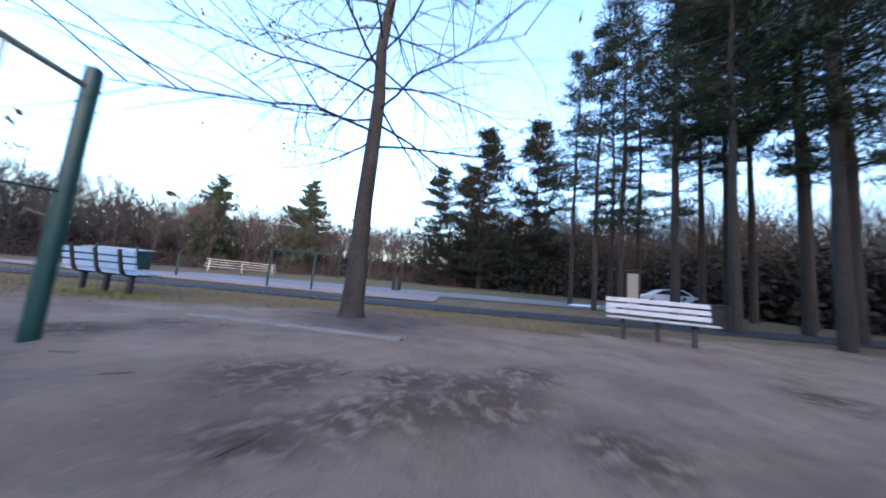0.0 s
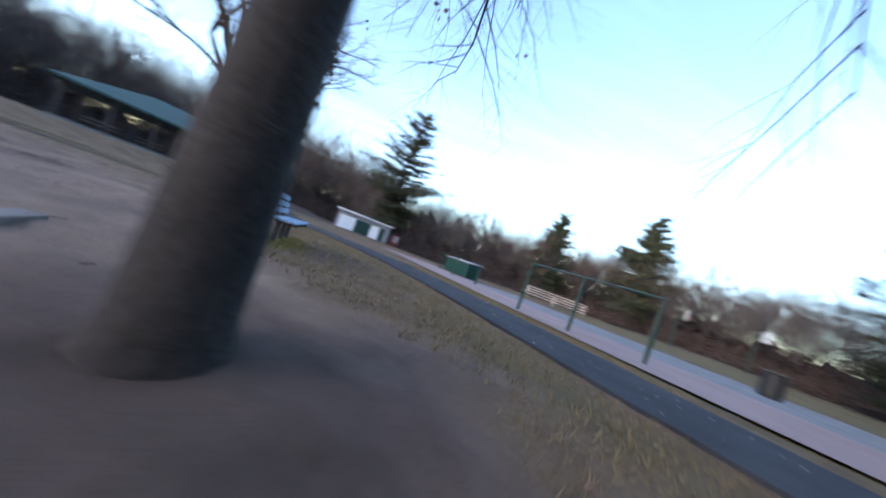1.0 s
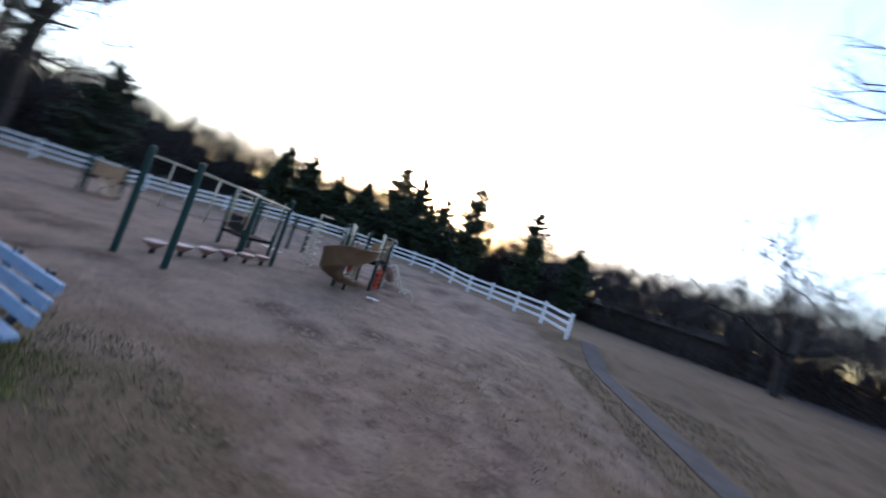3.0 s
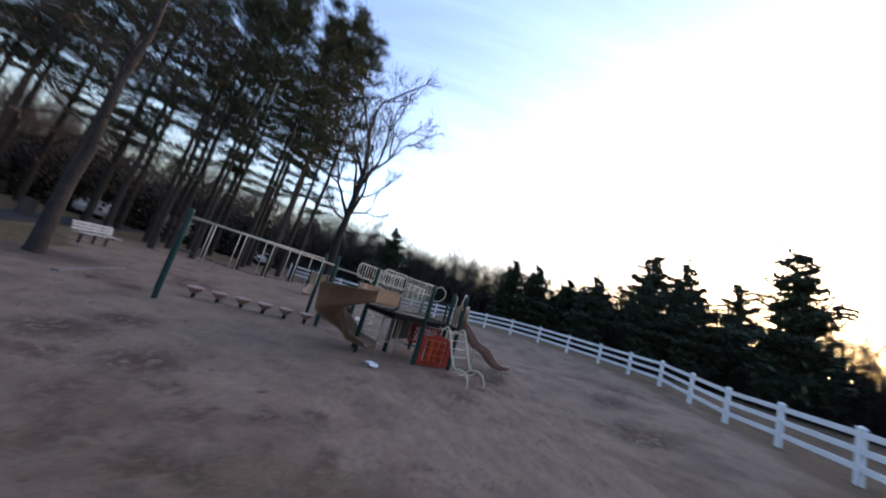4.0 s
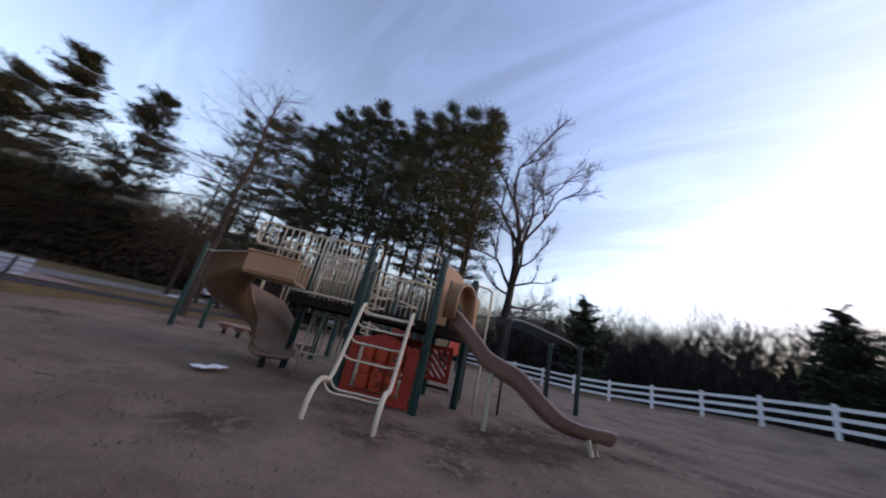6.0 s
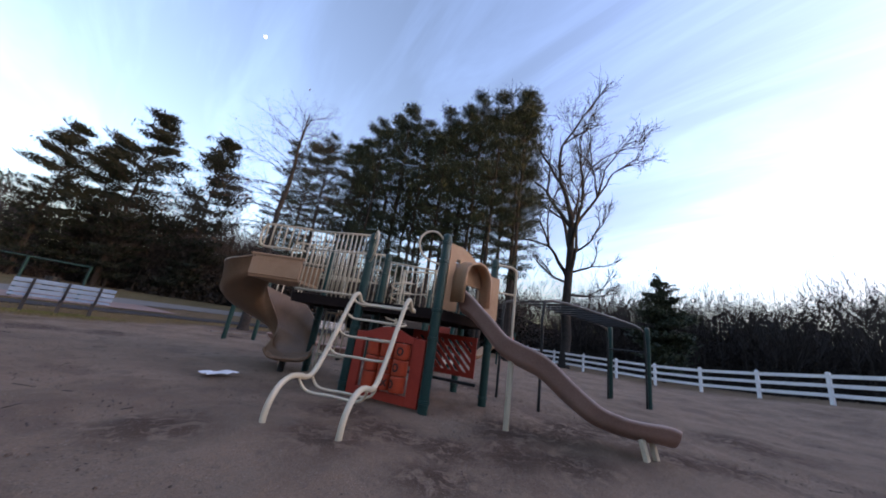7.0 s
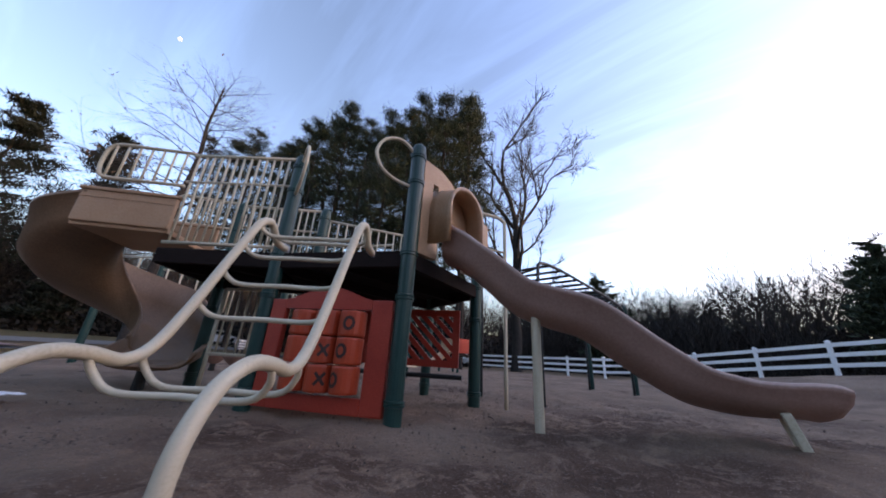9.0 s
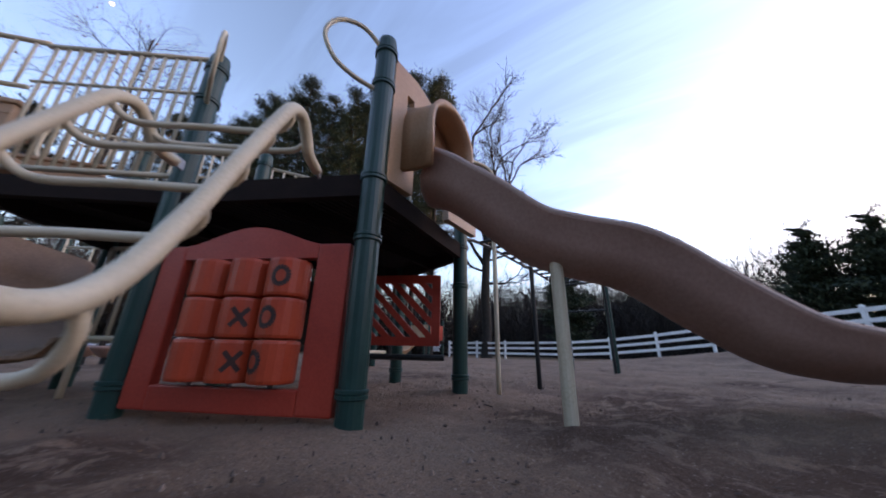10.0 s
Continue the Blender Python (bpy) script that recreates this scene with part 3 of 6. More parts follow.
def build_play_structure():
    s = thing("play_structure", 0, 0, 0, "green-posted play structure with tan slides and brown decks on the sand", "play structure")
    for x, y, top in ((*P0, 2.25), (*P1, 2.25), (*P2, 2.25), (*P3, 2.25), (*P5, 2.25), (*Q2, 2.25)):
        play_post(s, x, y, top)
    perforated_deck(s, [P0, P1, P2, P5, P3], "deck")
    perforated_deck(s, [P0, P3, Q2, Q1], "deck")
    # guards over the landing and beside the spiral slide
    guard(s, P0, Q1, DECK + 0.05, 2.22, 14, mid=1.92)
    guard(s, P3, Q2, DECK + 0.05, 2.22, 12, mid=1.92)
    e1, e2 = (-1.79, 2.50), (-1.10, 3.24)
    guard(s, Q1, e1, 1.87, 2.24, 7, round_end=True)
    guard(s, Q2, e2, 1.87, 2.24, 7, round_end=True)
    guard(s, P3, P5, DECK + 0.05, 2.10, 14)

    # spiral slide: entry box, helix turning to the right about C, run-out
    sp = new("spiral_slide")
    sp.parent = s
    tagged(sp, "tan moulded plastic spiral slide")
    hd = radians(138)
    d = Vector((math.cos(hd), math.sin(hd), 0))
    side = Vector((math.sin(hd), -math.cos(hd), 0))
    b0 = Vector((-0.98, 2.26, 0))
    C = Vector((-1.22, 3.10, 0))
    R = 0.50
    e_box = new("entry_box")
    e_box.parent = sp
    for sg in (-1, 1):
        q = b0 + d * 0.38 + side * (0.37 * sg)
        part("side_wall", boxes(((0.80, 0.045, 0.33), (q.x, q.y, 1.575), (0, 0, 138), 0.012)), TANPLASTIC, e_box)
        part("side_cap", boxes(((0.84, 0.075, 0.035), (q.x, q.y, 1.735), (0, 0, 138), 0.012)), TANPLASTIC, e_box)
        part("side_rib", boxes(((0.80, 0.055, 0.016), (q.x, q.y, 1.655), (0, 0, 138))), TANPLASTIC, e_box)
    q = b0 + d * 0.38
    part("floor_plate", boxes(((0.80, 0.74, 0.05), (q.x, q.y, 1.40), (0, 0, 138), 0.01)), TANPLASTIC, e_box)
    path, wall = [], []
    q = b0 + d * 0.50
    path.append((q.x, q.y, 1.43))
    wall.append((0.30, 0.30))
    N = 44
    for k in range(N + 1):
        t = k / N
        f = radians(228 - 250 * t)
        z = 1.42 - 1.17 * (t ** 0.92)
        path.append((C.x + R * math.cos(f), C.y + R * math.sin(f), z))
        e = min(1, t * 3)
        out = 0.30 + 0.32 * e * (1 - max(0, (t - 0.7) / 0.3)) - 0.10 * max(0, (t - 0.7) / 0.3)
        wall.append((out, 0.22))
    end = Vector(path[-1])
    f = radians(228 - 250)
    go = Vector((math.sin(f), -math.cos(f), 0))
    for k in range(1, 6):
        q = end + go * (0.12 * k)
        path.append((q.x, q.y, 0.25 - 0.006 * k))
        wall.append((0.20 - 0.014 * k, 0.22 - 0.02 * k))
    part("chute", trough(path, 0.64, wall), TANCHUTE, sp, smooth=True)
    part("support_leg", tubes([[(C.x + 0.30, C.y - 0.42, -0.1), (C.x + 0.30, C.y - 0.42, 0.24)]], 0.05, 10), BLACKPIPE, sp)

    # wave slide towards the south
    ws = new("wave_slide")
    ws.parent = s
    tagged(ws, "faded brown moulded plastic wave slide")
    prof = [(-0.02, 1.28), (-0.18, 1.21), (-0.38, 1.05), (-0.62, 0.83), (-0.84, 0.73), (-1.08, 0.645), (-1.33, 0.455), (-1.56, 0.305), (-1.75, 0.255), (-1.92, 0.24), (-2.08, 0.245), (-2.18, 0.235)]
    bed = smooth_line([(0.46 - 0.15 * y + 0.10 * y * y, y * 0.97, z + 0.016 * -y) for y, z in prof], 5)
    wl_ = []
    for p in bed:
        t = -p.y / 2.21
        h = 0.21 - 0.07 * min(1, max(0, (t - 0.45) / 0.35)) + max(0, 0.1 - t) * 0.6
        if t > 0.93:
            h *= math.sqrt(max(0.25, 1 - ((t - 0.93) / 0.06) ** 2))
        wl_.append((h * 0.35, h))
    part("slide_bed", trough(bed, 0.38, wl_, 0.04, 0.03), MAUVE, ws, smooth=True)
    for side in (-1, 1):
        rim = []
        for k, (p, hs) in enumerate(zip(bed, wl_)):
            d = (bed[min(k + 1, len(bed) - 1)] - bed[max(k - 1, 0)]).normalized()
            east = Vector((-d.y, d.x, 0)).normalized()
            lift = east.cross(d).normalized()
            lift = lift if lift.z > 0 else -lift
            rim.append(p + east * (side * 0.207) + lift * (hs[0 if side > 0 else 1] - 0.008))
        part("rolled_rim", tubes([rim], 0.016, 8), RIMHIGHLIGHT, ws, "rolled rim with its highlight put into a paler colour", smooth=True)
    part("support_leg", tubes([[(0.56, -0.76, -0.1), (0.56, -0.76, 0.76)]], 0.032, 12), TANPIPE, ws)
    for x in (0.98, 1.22):
        part("foot", boxes(((0.075, 0.04, 0.24), (x, -1.98, 0.15), (-14, 0, 0), 0.008)), TANPIPE, ws)

    # hood panel over the slide entry
    hp = bmesh.new()
    y = 0.03
    for x0, x1, z0, z1 in ((0.07, 0.20, DECK, 2.14), (0.27, 0.30, DECK, 2.14), (0.20, 0.27, DECK, 1.48), (0.20, 0.27, 1.95, 2.14), (0.72, 1.15, DECK, 1.88)):
        box(hp, (x1 - x0, 0.05, z1 - z0), ((x0 + x1) / 2, y, (z0 + z1) / 2))
    crest = [(0.30, 2.14), (0.45, 2.09), (0.60, 2.0), (0.72, 1.88)]
    vs = [hp.verts.new((x, y + dy, z)) for dy in (-0.025, 0.025) for x, z in crest + [(0.72, 1.64), (0.30, 1.64)]]
    hp.faces.new(vs[:6]), hp.faces.new(vs[6:][::-1])
    for k in range(6):
        hp.faces.new((vs[k], vs[(k + 1) % 6], vs[6 + (k + 1) % 6], vs[6 + k]))
    bmesh.ops.recalc_face_normals(hp, faces=hp.faces)
    hood = part("slide_hood", hp, TANPLASTIC, s, "tan plastic hood panel with an arched tunnel")
    ar = bmesh.new()
    rows = []
    for yy, grow in ((0.05, 1.16), (-0.05, 1.02), (-0.15, 0.96), (-0.20, 1.0)):
        row = []
        for rr in (0.27 * grow, 0.27 * grow - 0.035):
            arc = [(0.47 + rr * math.cos(a), 1.69 + rr * 0.98 * math.sin(a)) for a in np.linspace(0, math.pi, 13)]
            arc = [(0.47 + rr, 1.36)] + arc + [(0.47 - rr, 1.36)]
            row.append(arc if rr == 0.27 * grow else arc[::-1])
        rows.append([ar.verts.new((x, yy, z)) for x, z in row[0] + row[1]])
    n = len(rows[0])
    for a, b in zip(rows, rows[1:]):
        for k in range(n):
            ar.faces.new((a[k], a[(k + 1) % n], b[(k + 1) % n], b[k]))
    ar.faces.new(rows[0][::-1]), ar.faces.new(rows[-1])
    bmesh.ops.recalc_face_normals(ar, faces=ar.faces)
    part("tunnel_arch", ar, TANPLASTIC, hood, smooth=True)

    # climber with two bent rails and hanging rungs
    cl = new("arch_climber")
    cl.parent = s
    tagged(cl, "tan pipe climber with looped rungs")
    foot, dirn = Vector((-1.62, -0.50, 0)), Vector((0.786, 0.618, 0)).normalized()
    across = Vector((-dirn.y, dirn.x, 0))
    rail = [(0.06, -0.12), (0.06, 0.10), (0.085, 0.22), (0.16, 0.325), (0.28, 0.38), (0.41, 0.375), (0.53, 0.355), (0.64, 0.41), (0.76, 0.59), (0.91, 0.87), (1.04, 1.11), (1.11, 1.215), (1.20, 1.255), (1.27, 1.21), (1.33, 1.155), (1.45, 1.15)]

    def at_(u, z, w):
        q = foot + dirn * u + across * w
        return (q.x, q.y, z)

    for w in (-0.33, 0.33):
        part("rail", tubes([smooth_line([at_(u, z, w) for u, z in rail], 4)], 0.025, 12), TANPIPE, cl, smooth=True)
        part("bracket", boxes(((0.14, 0.012, 0.05), at_(1.43, 1.16, w), (0, 0, 38), 0.0)), STEEL, cl)
    for u, z, drop in ((0.40, 0.37, 0.12), (0.60, 0.385, 0.13), (0.79, 0.645, 0.08), (0.895, 0.84, 0.08), (0.995, 1.03, 0.075), (1.10, 1.20, 0.07), (1.26, 1.215, 0.06)):
        k = 0.33
        pts = [at_(u, z, -k), at_(u + 0.03, z - drop * 0.5, -k + 0.01), at_(u + 0.05, z - drop, -k + 0.09), at_(u + 0.05, z - drop, 0), at_(u + 0.05, z - drop, k - 0.09), at_(u + 0.03, z - drop * 0.5, k - 0.01), at_(u, z, k)]
        part("rung", tubes([smooth_line(pts, 4)], 0.0135, 10), TANPIPE, cl, smooth=True)

    # low balustrade under the landing
    low = guard(s, (-0.55, 2.24), (-0.24, 1.72), 0.36, 1.02, 5, name="low_guardrail")
    for x, y in ((-0.55, 2.24), (-0.24, 1.72)):
        part("end_post", tubes([[(x, y, -0.1), (x, y, 1.02)]], 0.02, 8), TANPIPE, low, smooth=True)

    # hand loops at the climber landing
    for (px, py), sg in ((P0, -1), (P1, 1)):
        b = Vector((px, py, 0))
        tow = (Vector((*P0, 0)) - Vector((*P1, 0))).normalized() * sg
        outw = Vector((-0.92, -0.40, 0))
        q = tow * 0.62 + outw * 0.55
        loop = smooth_line([b + Vector((0, 0, 2.12)), b + q * 0.18 + Vector((0, 0, 2.24)), b + q * 0.36 + Vector((0, 0, 2.20)), b + q * 0.44 + Vector((0, 0, 2.05)), b + q * 0.36 + Vector((0, 0, 1.90)), b + q * 0.20 + Vector((0, 0, 1.83)), b + Vector((0, 0, 1.81))], 5)
        part("hand_loop", tubes([loop], 0.014, 8), TANPIPE, s, smooth=True)

    # noughts and crosses panel
    a, b = Vector((*P0, 0)), Vector((*P1, 0))
    ln = (b - a).length
    m = Matrix.Translation((a + b) / 2) @ Matrix.Rotation(math.atan2((b - a).y, (b - a).x), 4, 'Z')
    W2 = ln / 2 - 0.075
    tp = new("game_panel")
    tp.parent = s
    tp.matrix_local = m
    tagged(tp, "red plastic panel with turning noughts and crosses cylinders")
    fr = bmesh.new()
    t = 0.055
    box(fr, (0.14, t, 0.80), (-W2 + 0.07, 0, 0.43), (0, 0, 0), 0.012)
    box(fr, (0.17, t, 0.80), (W2 - 0.085, 0, 0.43), (0, 0, 0), 0.012)
    box(fr, (2 * W2 - 0.31, t, 0.11), (-0.015, 0, 0.085), (0, 0, 0), 0.008)
    top = [(-W2 + 0.14, 0.755)] + [(-W2 + 0.14 + (2 * W2 - 0.31) * k / 16, 0.83 + 0.10 * math.sin(math.pi * k / 16) ** 1.4) for k in range(17)] + [(W2 - 0.17, 0.755)]
    lo = [fr.verts.new((x, -t / 2, z)) for x, z in top]
    hi = [fr.verts.new((x, t / 2, z)) for x, z in top]
    fr.faces.new(lo), fr.faces.new(hi[::-1])
    for k in range(len(top)):
        j = (k + 1) % len(top)
        fr.faces.new((lo[k], hi[k], hi[j], lo[j]))
    bmesh.ops.recalc_face_normals(fr, faces=fr.faces)
    part("frame", fr, REDPANEL, tp)
    for c in (-1, 0, 1):
        part("spindle", tubes([[(c * 0.208, 0, 0.12), (c * 0.208, 0, 0.78)]], 0.012, 8), STEEL, tp)
        for r in range(3):
            z = 0.255 + r * 0.196
            cy = bmesh.new()
            lathe(cy, [(0.080, -0.096), (0.099, -0.092), (0.103, -0.078), (0.103, 0.078), (0.099, 0.092), (0.080, 0.096)], 20, (c * 0.208, 0, z))
            cyl = part("game_cylinder", cy, ORANGE, tp, smooth=False)
            word, turn_ = {(1, 2): ("O", 12), (0, 1): ("X", 30), (1, 1): ("O", -6), (0, 0): ("X", 34), (1, 0): ("O", -24), (0, 2): ("O", -78), (-1, 2): ("O", -70)}.get((c, r), (None, 0))
            if word:
                mark(cyl, word, c * 0.208, z, 0.1045, turn_)

    # red lattice panel along the far side of the deck
    a, b = Vector((0.66, 1.42, 0)), Vector((1.22, 0.34, 0))
    m = Matrix.Translation((a + b) / 2) @ Matrix.Rotation(math.atan2((b - a).y, (b - a).x), 4, 'Z')
    lp = new("lattice_panel")
    lp.parent = s
    lp.matrix_local = m
    tagged(lp, "red plastic lattice panel low under the deck")
    w, z0, z1 = 0.56, 0.36, 0.96
    bm = boxes(((2 * w, 0.04, 0.07), (0, 0, z0 + 0.035)), ((2 * w, 0.04, 0.07), (0, 0, z1 - 0.035)), ((0.07, 0.04, z1 - z0 - 0.14), (-w + 0.035, 0, (z0 + z1) / 2)), ((0.07, 0.04, z1 - z0 - 0.14), (w - 0.035, 0, (z0 + z1) / 2)))
    part("frame", bm, REDPANEL, lp)
    for dirs in (-1,):
        for k in range(-9, 10):
            c = k * 0.125
            seg = []
            for i in range(41):
                u = -0.5 + i / 40
                x, z = c + u, (z0 + z1) / 2 + dirs * u
                if abs(x) < w - 0.04 and z0 + 0.04 < z < z1 - 0.04:
                    seg.append((x, z))
            if len(seg) > 3:
                (xa, za), (xb, zb) = seg[0], seg[-1]
                L = math.hypot(xb - xa, zb - za)
                part("lattice_slat", boxes(((L, 0.022, 0.05), ((xa + xb) / 2, 0.008 * dirs, (za + zb) / 2), (0, -45 * dirs, 0))), REDPANEL, lp)
    part("bench_rail", tubes([[(-0.6, 0, 0.27), (0.6, 0, 0.27)]], 0.025, 8), BLACKPIPE, lp)

    # slide-pole with its top rail beside the second post
    fp = new("fire_pole")
    fp.parent = s
    tagged(fp, "tan steel sliding pole with a curved top rail")
    part("pole", tubes([smooth_line([(1.62, 0.05, -0.1), (1.62, 0.05, 1.2), (1.62, 0.05, 2.05), (1.60, 0.06, 2.13), (1.53, 0.09, 2.17), (1.42, 0.14, 2.17), (1.28, 0.21, 2.17)], 4)], 0.021, 10), TANPIPE, fp, smooth=True)
    part("stay", tubes([[(1.62, 0.05, 1.72), (1.28, 0.21, 1.72)]], 0.014, 8), TANPIPE, fp)
    # far side: dark panel and ladder silhouettes under the deck
    part("rear_panel", boxes(((1.0, 0.045, 0.62), (0.95, 1.62, 0.66), (0, 0, -29), 0.01)), BLACKPIPE, s, "dark plastic panel under the deck")
    return s


def mark(parent, word, x, z, r, turn_):
    """A nought or a cross pressed onto the front of a game cylinder."""
    bm = bmesh.new()

    def on(u, v):
        a = u / r + radians(turn_)
        return Vector((x + r * math.sin(a), -r * math.cos(a), z + v))

    def stroke(pts, w):
        for i in range(len(pts) - 1):
            (u0, v0), (u1, v1) = pts[i], pts[i + 1]
            du, dv = u1 - u0, v1 - v0
            L = math.hypot(du, dv) or 1
            nx, nz = -dv / L * w, du / L * w
            bm.faces.new([bm.verts.new(on(*q)) for q in ((u0 - nx, v0 - nz), (u1 - nx, v1 - nz), (u1 + nx, v1 + nz), (u0 + nx, v0 + nz))])

    if word == "O":
        stroke([(0.036 * math.cos(a), 0.042 * math.sin(a)) for a in np.linspace(0, 2 * math.pi, 19)], 0.012)
    else:
        for sg in (1, -1):
            stroke([(-0.036 + 0.012 * k, sg * (-0.042 + 0.014 * k)) for k in range(7)], 0.011)
    return part("printed_mark", bm, LETTER, parent, "dark printed nought or cross")


build_play_structure()

# ---- other play pieces on the sand ----


def build_bar_walk():
    """Two-post overhead rails with hanging grips, and stepping pods beneath."""
    A, B = Vector((-1.19, 7.62, 0)), Vector((0.95, 4.3, 0))
    side = Vector((0.75, 0.55, 0)).normalized() * 0.42
    s = thing("hanging_bar_walk", A.x, A.y, 0, "green-posted walk with tan overhead rail and hanging bars", "climbing frame")
    up_ = Vector((0, 0, 1))
    for q in (Vector((0, 0, 0)), side * 2.5, B - A, B - A + side * 2.5):
        bm = lathe(bmesh.new(), [(0.062, -0.15), (0.062, 2.26), (0.055, 2.3), (0.01, 2.31)], 16, tuple(q))
        part("post", bm, GREEN, s)
    part("rail", tubes([[up_ * 2.12, (B - A) + up_ * 2.0]], 0.024, 10), TANPIPE, s, smooth=True)
    part("rail", tubes([[side * 2.5 + up_ * 2.12, (B - A) + side * 2.5 + up_ * 2.12]], 0.024, 10), TANPIPE, s, smooth=True)
    for k in range(5):
        q = (B - A) * ((k + 0.8) / 5.4)
        part("hanging_bar", tubes([[q + up_ * 2.12, q + up_ * 1.05 + side * 0.05]], 0.016, 8), TANPIPE, s, smooth=True)
        q = q + side * 2.5
        part("hanging_bar", tubes([[q + up_ * 2.12, q + up_ * 1.05]], 0.016, 8), TANPIPE, s, smooth=True)
    part("hand_chain", tubes([smooth_line([side * 2.5 + up_ * 1.2, (B - A) * 0.5 + side * 2.5 + up_ * 1.02, (B - A) + side * 2.5 + up_ * 1.2], 6)], 0.012, 6), BLACKPIPE, s)


def build_pods():
    top = thing("stepping_pod", 0.05, 7.55, 0, "low brown round stepping pod standing in the sand", "stepping pod", "row of stepping pods")
    part("cup", lathe(bmesh.new(), [(0.07, 0.13), (0.11, 0.16), (0.19, 0.24), (0.215, 0.27), (0.215, 0.295), (0.19, 0.305), (0.02, 0.30)], 18), MAUVE, top, smooth=False)
    part("stem", lathe(bmesh.new(), [(0.06, -0.1), (0.05, 0.15)], 12), BLACKPIPE, top)
    for k in range(1, 6):
        copy_thing(top, pose(0.05 + 0.17 * k, 7.55 - 0.58 * k, 0))


def build_corkscrew():
    s = thing("corkscrew_climber", 1.25, 2.9, 0, "tall pale spiral coil climber round a pole", "climber")
    coil = [(0.24 * math.cos(a), 0.24 * math.sin(a), 0.12 + 0.26 * a / (2 * math.pi) * 0.9) for a in np.linspace(0, 2 * math.pi * 8.2, 130)]
    part("coil", tubes([coil], 0.017, 6), TANPIPE, s, smooth=True)
    part("pole", tubes([[(0, 0, -0.1), (0, 0, 2.25)]], 0.03, 10), TANPIPE, s)
    part("top_arm", tubes([[(0, 0, 2.22), (0.35, -0.75, 2.22)]], 0.022, 8), TANPIPE, s)


def build_low_platform():
    """The far end of the play area: low deck with dark panels, black overhead ladder."""
    s = thing("low_play_platform", 2.6, 3.6, 0, "low green-posted platform with dark panels and steps", "play structure")
    for x, y in ((0, 0), (1.2, 0.2), (1.1, 1.3), (-0.1, 1.1)):
        part("post", lathe(bmesh.new(), [(0.062, -0.1), (0.062, 2.05), (0.05, 2.09), (0.01, 2.1)], 14, (x, y, 0)), GREEN, s)
    part("platform", boxes(((1.25, 1.2, 0.1), (0.55, 0.65, 0.55), (0, 0, 9), 0.01)), DECKBROWN, s)
    part("step", boxes(((1.0, 0.32, 0.06), (0.45, -0.30, 0.30), (0, 0, 9), 0.01)), TANPIPE, s)
    part("side_panel", boxes(((1.1, 0.05, 0.55), (0.58, 1.22, 0.95), (0, 0, 9), 0.01)), BLACKPIPE, s, "dark plastic side panel")
    part("side_panel", boxes(((0.05, 0.85, 0.5), (1.16, 0.75, 0.95), (0, 0, 9), 0.01)), REDPANEL, s, "red plastic side panel")
    part("top_rail", tubes([[(0, 0, 1.95), (-0.1, 1.1, 1.95)], [(0, 0, 1.95), (1.2, 0.2, 1.95)], [(1.2, 0.2, 1.95), (1.1, 1.3, 1.95)]], 0.02, 8), TANPIPE, s)


def build_overhead_ladder():
    s = thing("overhead_ladder", 2.25, -0.1, 0, "black pipe overhead ladder with a green end post", "climbing frame")
    a, b = Vector((0, 0, 0)), Vector((4.35, -0.25, 0))
    n = Vector((0.06, 0.998, 0)) * 0.9
    up_ = Vector((0, 0, 1))
    for off in (Vector((0, 0, 0)), n):
        run = smooth_line([a + off - up_ * 0.1, a + off + up_ * 1.0, a + off + up_ * 1.55, a + off + (b - a) * 0.06 + up_ * 1.80, a + off + (b - a) * 0.5 + up_ * 1.84, a + off + (b - a) * 0.90 + up_ * 1.80, b + off - (b - a) * 0.04 + up_ * 1.55, b + off - (b - a) * 0.03 + up_ * 1.0, b + off - (b - a) * 0.03 - up_ * 0.1], 4)
        part("side_rail", tubes([run], 0.024, 8), BLACKPIPE, s, smooth=True)
    for k in range(12):
        q = a + (b - a) * (0.1 + 0.074 * k) + up_ * 1.82
        part("rung", tubes([[q, q + n]], 0.021, 6), BLACKPIPE, s)
    for q in (b, b + n):
        part("post", lathe(bmesh.new(), [(0.062, -0.1), (0.062, 1.80), (0.05, 1.86), (0.01, 1.87)], 14, tuple(q)), GREEN, s)
    part("step_bar", tubes([[b * 0.97 + up_ * 1.25, b * 0.97 + n + up_ * 1.25]], 0.018, 8), BLACKPIPE, s)


def build_small_seat_unit():
    s = thing("toddler_play_unit", 9.6, 6.6, lie(9.6, 6.6), "small red and tan toddler play unit with a short slide", "play structure")
    for x, y in ((0, 0), (1.0, 0), (1.0, 1.0), (0, 1.0)):
        part("post", lathe(bmesh.new(), [(0.05, -0.1), (0.05, 1.6), (0.01, 1.63)], 12, (x, y, 0)), GREEN, s)
    part("platform", boxes(((1.1, 1.1, 0.08), (0.5, 0.5, 0.72), (0, 0, 0), 0.01)), DECKBROWN, s)
    part("panel", boxes(((0.9, 0.05, 0.6), (0.5, 0.0, 1.1), (0, 0, 0), 0.01)), REDPANEL, s, "red plastic panel")
    part("panel", boxes(((0.05, 0.9, 0.6), (0.0, 0.5, 1.1), (0, 0, 0), 0.01)), TANPLASTIC, s, "tan plastic panel")
    part("short_slide", trough(smooth_line([(-0.05, 0.5, 0.76), (-0.5, 0.5, 0.55), (-1.0, 0.5, 0.25), (-1.35, 0.5, 0.2)], 4), 0.45, 0.16), TANPLASTIC, s, smooth=True)


build_bar_walk()
build_pods()
build_corkscrew()
build_low_platform()
build_overhead_ladder()
build_small_seat_unit()

# ---- fence ----


